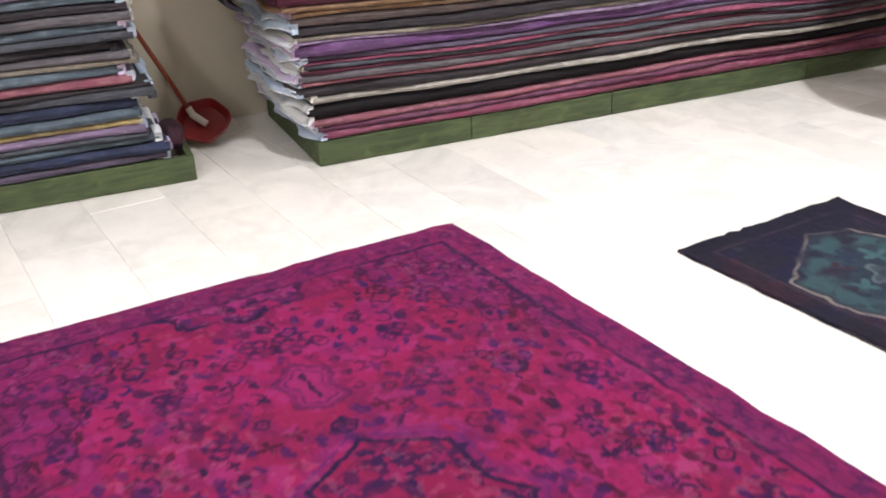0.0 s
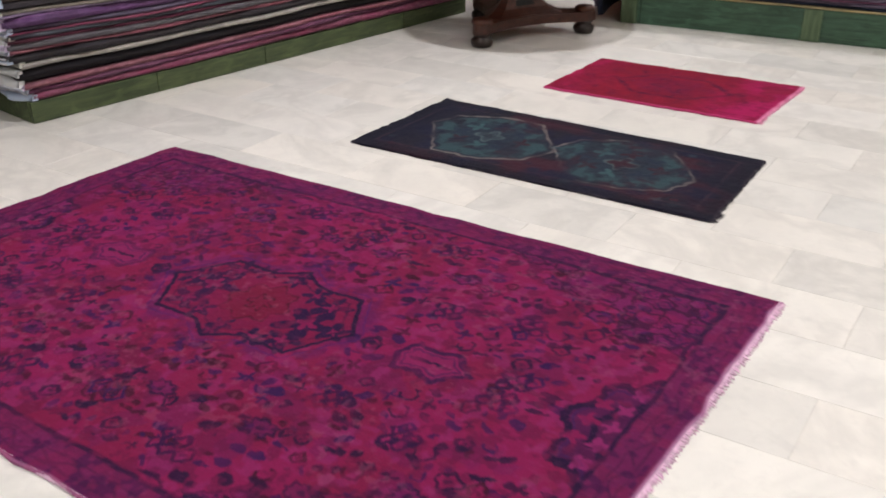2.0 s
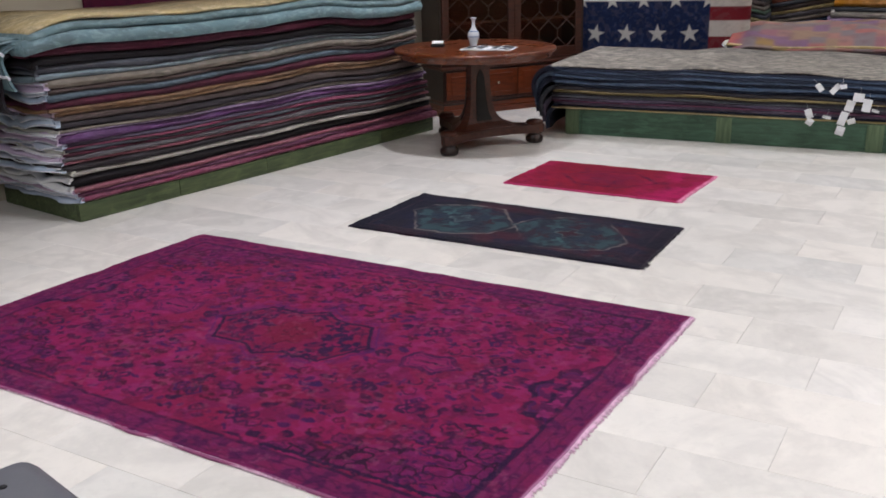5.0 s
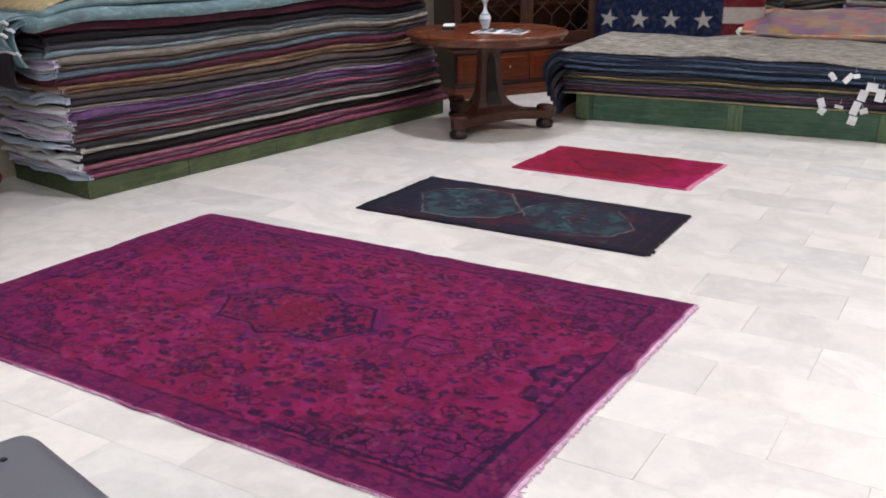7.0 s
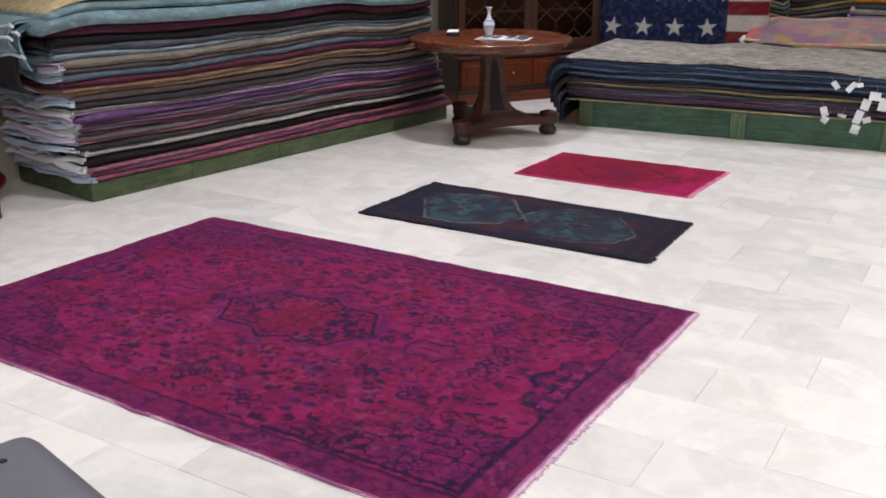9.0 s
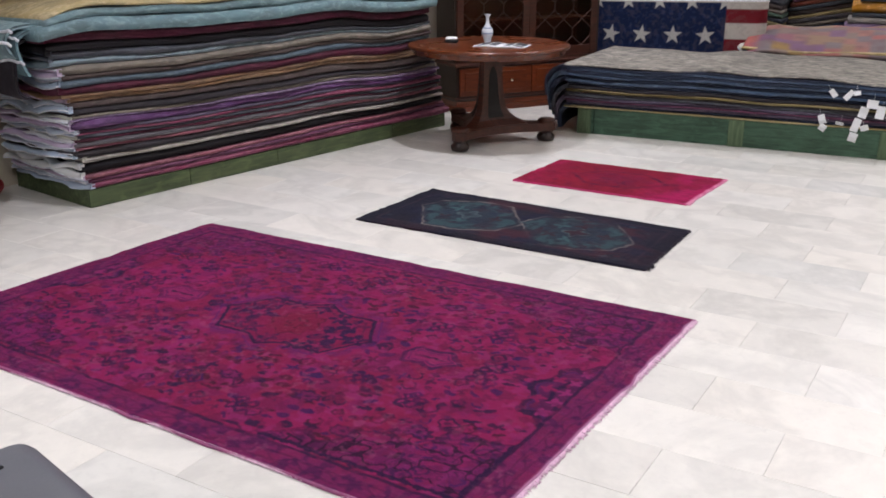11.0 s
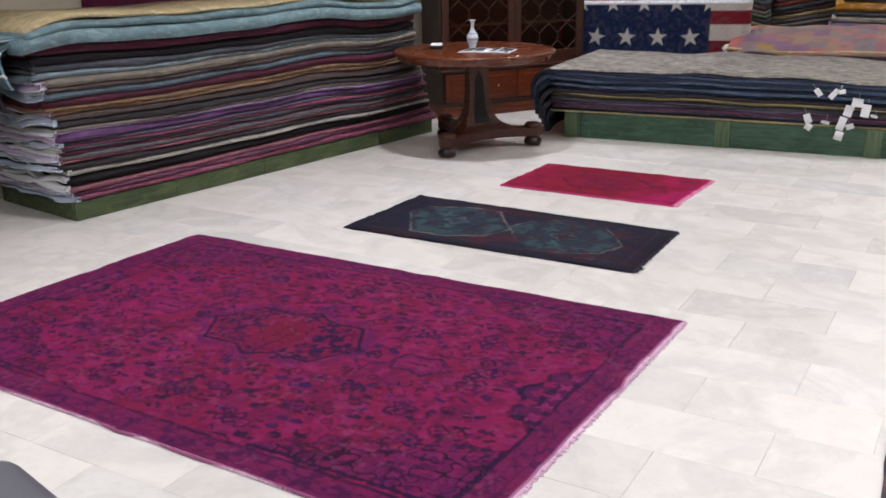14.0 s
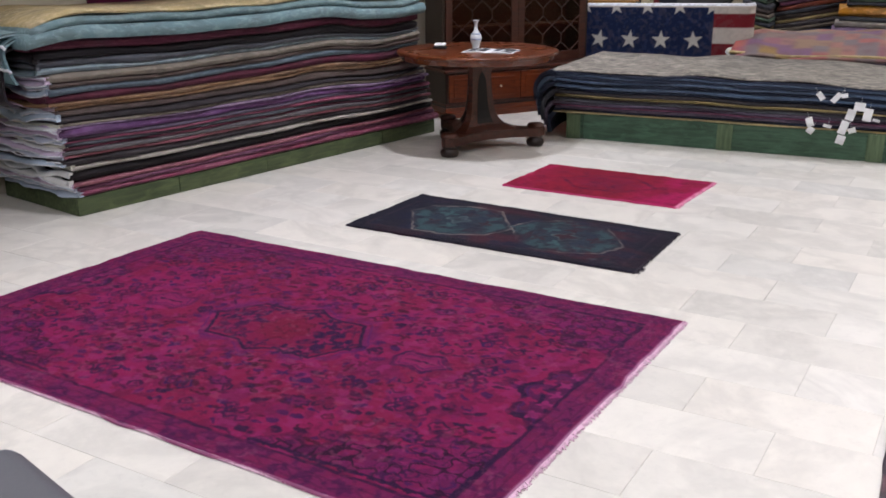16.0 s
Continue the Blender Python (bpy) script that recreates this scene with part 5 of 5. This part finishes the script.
# ---- glazed bookcase ----
def bookcase():
    ob = thing("bookcase", pose(-0.62, 3.84, 0, 0, 0, 57.3), "tall dark mahogany bookcase with latticed glass doors", "cabinet")
    W, D, U = 1.60, 0.42, 0.06
    part("plinth", join(box((-0.012, -0.012, 0.0), (W + 0.012, D, 0.055), 0.004), box((0, -0.004, 0.055), (W, D, 0.10), 0.006)), LIT_RED_MAHOGANY, ob)
    part("base_body", box((0.0, 0.0, 0.10), (W, D, 0.42), 0.003), DARK_WOOD, ob)
    part("base_moulding", join(box((-0.008, -0.008, 0.118), (W + 0.008, D, 0.140), 0.006), box((-0.02, -0.02, 0.42), (W + 0.02, D, 0.450), 0.009)), MAHOGANY, ob)
    for i in range(2):
        x = 0.03 + i * 0.775
        d = part("drawer_front", box((x, -0.014, 0.15), (x + 0.765, 0.002, 0.405), 0.004), LIT_RED_MAHOGANY, ob)
        part("drawer_panel", box((x + 0.05, -0.020, 0.19), (x + 0.715, -0.0125, 0.365), 0.005), LIT_RED_MAHOGANY, d)
        for kx in (0.22, 0.54):
            knob = part("knob", lathe([(0.005, 0), (0.006, 0.012), (0.014, 0.018), (0.013, 0.026), (0.006, 0.030)], 16), METAL, d, "small brass knob", True)
            knob.matrix_basis = pose(x + kx, -0.020, 0.28, 90)
    for x0, x1 in ((0.0, 0.025), (W - 0.025, W)):
        part("side_panel", box((x0, U, 0.45), (x1, D, 2.15), 0.003), DARK_WOOD, ob)
    part("back_panel", box((0.025, D - 0.02, 0.45), (W - 0.025, D, 2.15)), MAHOGANY, ob)
    part("cornice", join(box((-0.03, U - 0.03, 2.15), (W + 0.03, D, 2.19), 0.008), box((-0.05, U - 0.05, 2.19), (W + 0.05, D, 2.24), 0.012)), MAHOGANY, ob)
    for z in (0.80, 1.18, 1.56):
        part("shelf", box((0.027, U + 0.05, z), (W - 0.027, D - 0.022, z + 0.022)), MAHOGANY, ob)
    for i in range(2):
        x0, x1 = 0.028 + i * 0.773, 0.028 + i * 0.773 + 0.771
        d = part("glazed_door", join(box((x0, U - 0.012, 0.47), (x0 + 0.07, U + 0.012, 2.13), 0.004), box((x1 - 0.07, U - 0.012, 0.47), (x1, U + 0.012, 2.13), 0.004),
                                     box((x0 + 0.07, U - 0.010, 0.47), (x1 - 0.07, U + 0.010, 0.56), 0.004), box((x0 + 0.07, U - 0.010, 2.05), (x1 - 0.07, U + 0.010, 2.13), 0.004)), MAHOGANY, ob)
        part("pane", box((x0 + 0.07, U + 0.001, 0.56), (x1 - 0.07, U + 0.004, 2.05)), GLASS, d, "dark glass pane").visible_shadow = False
        gx0, gx1, gz0, gz1 = x0 + 0.07, x1 - 0.07, 0.56, 2.05
        cw, ch = (gx1 - gx0) / 3, 0.25
        for c in range(3):
            for r in range(6):
                ax, az = gx0 + cw * c, gz0 + ch * r
                for (p, q) in (((0, 0.35), (0.5, 0.0)), ((0.5, 0.0), (1, 0.35)), ((0, 0.65), (0.5, 1.0)), ((0.5, 1.0), (1, 0.65)), ((0, 0.35), (0, 0.65))):
                    if p == (0, 0.35) and q == (0, 0.65) and c == 0:
                        continue
                    a, b = Vector((ax + p[0] * cw, 0, az + p[1] * ch)), Vector((ax + q[0] * cw, 0, az + q[1] * ch))
                    L, ang = (b - a).length, math.atan2(b.z - a.z, b.x - a.x)
                    bar = moved(box((0, -0.005, -0.0038), (L, 0.005, 0.0038), 0.0015, 1), Matrix.Translation((a.x, U - 0.006, a.z)) @ Matrix.Rotation(-ang, 4, "Y"))
                    part("lattice_bar", bar, MAHOGANY, d)
    return ob


bookcase()


# ---- things on and behind the flag rug ----
def cushion(name, m, size, material, label, category, seed):
    bm = bmesh.new()
    bmesh.ops.create_icosphere(bm, subdivisions=4, radius=1)
    for v in bm.verts:
        p = v.co.copy()
        e = [math.copysign(abs(c) ** 0.65, c) for c in p]
        k = 1 + 0.14 * noise.noise((p * 1.6) + Vector((seed * 3.1, 0, 0))) + 0.05 * noise.noise((p * 4.5) + Vector((seed, 2, 0)))
        v.co = Vector((e[0] * size[0], e[1] * size[1], max(e[2], -0.9) * size[2])) * k
    lo = min(v.co.z for v in bm.verts)
    for v in bm.verts:
        v.co.z -= lo
    me = bpy.data.meshes.new(name)
    bm.to_mesh(me)
    bm.free()
    me.materials.append(material)
    me.polygons.foreach_set("use_smooth", [True] * len(me.polygons))
    ob = new(name, me)
    ob.matrix_basis = m
    return tagged(ob, label, category)


SUPPORT = 0.915
crate = thing("wooden_box", PILE_C @ pose(-0.21, 2.34, SUPPORT, 0, 0, 2), "shallow light wooden box with a pale end", "box")
part("box_body", box((-0.33, -0.10, 0), (0.16, 0.10, 0.085), 0.004), OCHRE_WOOD, crate)
part("box_end", box((0.225, -0.10, 0), (0.31, 0.10, 0.098), 0.004), plain_material("cream_card", srgb(190, 180, 148), 0.7), crate, "cream coloured box end")
# solid black block stands for the shade inside the box's gap
part("gap_shade_block", box((0.162, -0.08, 0), (0.223, 0.08, 0.07), 0.002), BLACK, crate, "black block standing for the shade in the gap")
cushion("cushion", PILE_C @ pose(0.30, 2.62, SUPPORT, 0, 0, 15), (0.20, 0.16, 0.15), NAVY, "dark navy cloth cushion on a rug pile", "cushion", 1)
cushion("bag", PILE_C @ pose(0.62, 2.50, SUPPORT, 0, -14, 5), (0.27, 0.17, 0.10), CHARCOAL, "charcoal grey cloth bag lying on a rug pile", "bag", 2)
cushion("bag", PILE_C @ pose(-0.22, 2.74, SUPPORT, 0, 0, -10), (0.24, 0.14, 0.20), BLACK, "black bag standing on a rug pile", "bag", 3)
cushion("cushion", PILE_C @ pose(-0.47, 2.66, SUPPORT, 0, 0, 0), (0.10, 0.10, 0.13), plain_material("ochre_cloth", srgb(112, 84, 48), 0.85, 0.3), "small ochre brown cushion", "cushion", 4)
cushion("cushion", PILE_C @ pose(0.06, 2.80, SUPPORT, 0, 0, 12), (0.11, 0.08, 0.22), plain_material("dusty_red_cloth", srgb(140, 54, 60), 0.85, 0.25), "dusty red cushion standing on a rug pile", "cushion", 5)
cushion("bag", PILE_C @ pose(0.48, 2.72, SUPPORT, 0, 0, 4), (0.40, 0.14, 0.21), BLACK, "large slumped black bag behind the flag-patterned rug", "bag", 11)
cushion("bag", PILE_C @ pose(-0.42, 2.80, SUPPORT, 0, 0, -6), (0.22, 0.10, 0.27), plain_material("umber_cloth", srgb(50, 36, 30), 0.85, 0.3), "dark umber cloth bag standing behind a wooden box", "bag", 12)
cushion("bag", FAR3 @ pose(2.06, 0.12, 0.97, 0, 24, 0), (0.07, 0.07, 0.05), plain_material("dark_brown_cloth", srgb(48, 30, 30), 0.85, 0.25), "dark brown cloth bundle on a rug pile", "bag", 7)

# cushion shape added in place of the dark purple rug ends
cushion("bundle", PILE_B @ pose(-0.035, 0.20, 0.114), (0.045, 0.11, 0.05), plain_material("dark_plum_cloth", srgb(54, 26, 38), 0.9, 0.3), "dark plum bundle standing in for rug ends on the platform", "bundle", 9)

# ---- price tags ----
tag_spots = ((1.97, 0.47, 0.04, 0.065, -38), (2.08, 0.465, 0.04, 0.08, 40), (2.135, 0.485, 0.045, 0.025, -12), (1.914, 0.275, 0.05, 0.07, -20), (1.925, 0.215, 0.05, 0.06, 30), (2.04, 0.255, 0.06, 0.035, 12),
             (2.19, 0.345, 0.06, 0.085, 14), (2.245, 0.41, 0.075, 0.06, 6), (2.305, 0.355, 0.06, 0.09, 8), (2.15, 0.25, 0.055, 0.10, 16), (2.14, 0.16, 0.06, 0.075, 14), (2.21, 0.235, 0.055, 0.055, -18), (2.365, 0.315, 0.05, 0.025, 15))
for i, (s, z, w, h, turn) in enumerate(tag_spots):
    ob = thing("price_tag", PILE_C @ pose(s, -0.035 - 0.006 * (i % 3), z, 6 + 4 * (i % 3), turn, 4 * (i % 2)), "white paper price tag on string, hanging from a folded rug", "tag", "price tags")
    n, v, f = 6, [], []
    for j in range(n + 1):
        zz = h / 2 - h * j / n
        y = 0.012 * math.sin(j / n * 3.0 + i) - 0.006
        v += [(-w / 2, y, zz), (w / 2, y, zz), (w / 2, y + 0.0012, zz), (-w / 2, y + 0.0012, zz)]
    for j in range(n):
        f += [(4 * j + k, 4 * j + (k + 1) % 4, 4 * j + 4 + (k + 1) % 4, 4 * j + 4 + k) for k in range(4)]
    f += [(3, 2, 1, 0), (4 * n, 4 * n + 1, 4 * n + 2, 4 * n + 3)]
    part("paper", (v, f), PAPER, ob)
    part("string", tube([(0, 0.0, h / 2 - 0.004), (0.004, 0.012, h / 2 + 0.02), (0.0, 0.034, h / 2 + 0.035)], 0.0011, 5), FRINGE, ob)

# ---- dustpan ----
pan = thing("dustpan", pose(-1.51, -0.41, 0.0, 0, 0, 60), "dark red long-handled dustpan resting against the pier", "dustpan")
outline = [(0.128 * math.cos(a) * (1.0 + 0.06 * math.cos(3 * a)), 0.12 * math.sin(a) * (1 + 0.05 * math.cos(5 * a))) for a in [k / 28 * 2 * math.pi for k in range(28)]]
rim = [(x * 0.86, y * 0.86) for x, y in outline]
v = [(x, y, 0.0) for x, y in rim] + [(x, y, 0.045) for x, y in outline] + [(x * 0.95, y * 0.95, 0.045) for x, y in outline] + [(x * 0.9, y * 0.9, 0.008) for x, y in rim]
n = 28
f = [tuple(range(n))[::-1]] + [(k * n + i, k * n + (i + 1) % n, (k + 1) * n + (i + 1) % n, (k + 1) * n + i) for k in range(3) for i in range(n)] + [tuple(range(3 * n, 4 * n))]
TILT_PAN = pose(0, 0.0, 0.085, 38, 0, 0)
part("pan", (v, f), RED_PLASTIC, pan, "", False, TILT_PAN)
inv = pan.matrix_basis.inverted()
foot, head = inv @ Vector((-1.53, -0.45, 0.135)), inv @ Vector((-1.75, -0.76, 0.86))
part("socket", tube([inv @ Vector((-1.475, -0.41, 0.10)), foot, foot.lerp(head, 0.05)], 0.017, 12), GREY_PLASTIC, pan, "pale grey plastic socket", True)
part("pole", tube([foot, head], 0.011, 12), RUST_POLE, pan, "rust red painted pole", True)


# ---- upholstered stools ----
def stool(m, w, d, h, label):
    ob = thing("stool", m, label, "stool", "grey stools")
    bm = box((0, -d, 0.14), (w, 0, h), 0.055, 5)
    bmesh.ops.subdivide_edges(bm, edges=[e for e in bm.edges if e.calc_length() > 0.2], cuts=8, use_grid_fill=True)
    for v in bm.verts:
        if v.co.z > h - 0.01:
            v.co.z += 0.022 * math.sin(math.pi * min(1, max(0, v.co.x / w))) * math.sin(math.pi * min(1, max(0, -v.co.y / d)))
            v.co.z += 0.003 * noise.noise(v.co * 9)
    part("seat", bm, LEATHER, ob, "padded grey leather seat", True)
    for x in (0.06, w - 0.06):
        for y in (-0.06, -d + 0.06):
            part("leg", lathe([(0.014, 0.0), (0.022, 0.15)], 14), DARK_WOOD, ob, "dark tapered wooden leg", True).location = (x, y, 0)
    for x, y in ((0.14, -0.12), (w - 0.14, -0.12), (0.14, -d + 0.12), (w - 0.14, -d + 0.12)):
        part("button", lathe([(0.004, 0.0), (0.009, 0.003), (0.006, 0.006)], 12), BLACK, ob, "small dark button", True).location = (x, y, h + 0.008)
    return ob


stool(pose(1.985, -2.585, 0, 0, 0, -13.5), 0.60, 0.52, 0.478, "square grey leather stool on the marble floor")


# ---- marble floor, tile by tile ----
ROW, LONG, GAP = 0.308, 0.612, 0.0012
floor = structure("floor", box((-6, -8.2, -0.15), (12, 11.2, -0.0035)), GROUT, "white marble tile floor laid in running bond")
GREY_TILES = {(4, 0), (5, -1), (2, -1), (0, -1), (7, -1), (9, 1), (12, 2), (10, -3), (-3, -3), (14, -1), (8, 1), (15, 2)}


def tile_mesh(name, material):
    x, y, c = LONG / 2 - GAP / 2, ROW / 2 - GAP / 2, 0.0012
    v = [(-x, -y, -0.012), (x, -y, -0.012), (x, y, -0.012), (-x, y, -0.012), (-x, -y, -c), (x, -y, -c), (x, y, -c), (-x, y, -c),
         (-x + c, -y + c, 0), (x - c, -y + c, 0), (x - c, y - c, 0), (-x + c, y - c, 0)]
    f = [(8, 9, 10, 11)]
    for a in (0, 4):
        for i in range(4):
            j = (i + 1) % 4
            f.append((a + i, a + j, a + 4 + j, a + 4 + i))
    return mesh_of(name, v, f, material), v, f


white_tile, tile_v, tile_f = tile_mesh("tile", MARBLE)
grey_tile, _, _ = tile_mesh("tile_grey", MARBLE_GREY)
rest_v, rest_f = [], []
pick = random.Random(11)
count = 0
for r in range(-22, 41):
    y = -1.402 + ROW * (r + 0.5)
    x0 = 3.03 if r % 2 == 0 else 3.345
    for c in range(-16, 15):
        x = x0 + LONG * (c + 0.5)
        if not (-5.5 < x < 11.5):
            continue
        if -1.3 < x < 4.5 and -2.9 < y < 5.2 and count < 300 and not (0.2 < x < 2.5 and -1.55 < y < -0.25):
            grey = (r, c) in GREY_TILES or pick.random() < 0.10
            t = new("tile", grey_tile if grey else white_tile)
            t.location = (x, y, pick.uniform(-0.0003, 0.0003))
            t.parent = floor
            count += 1
        else:
            b = len(rest_v)
            rest_v += [(vx + x, vy + y, vz) for vx, vy, vz in tile_v]
            rest_f += [tuple(b + i for i in q) for q in tile_f]
part("tile_field", (rest_v, rest_f), MARBLE, floor)["kind"] = "stuff"
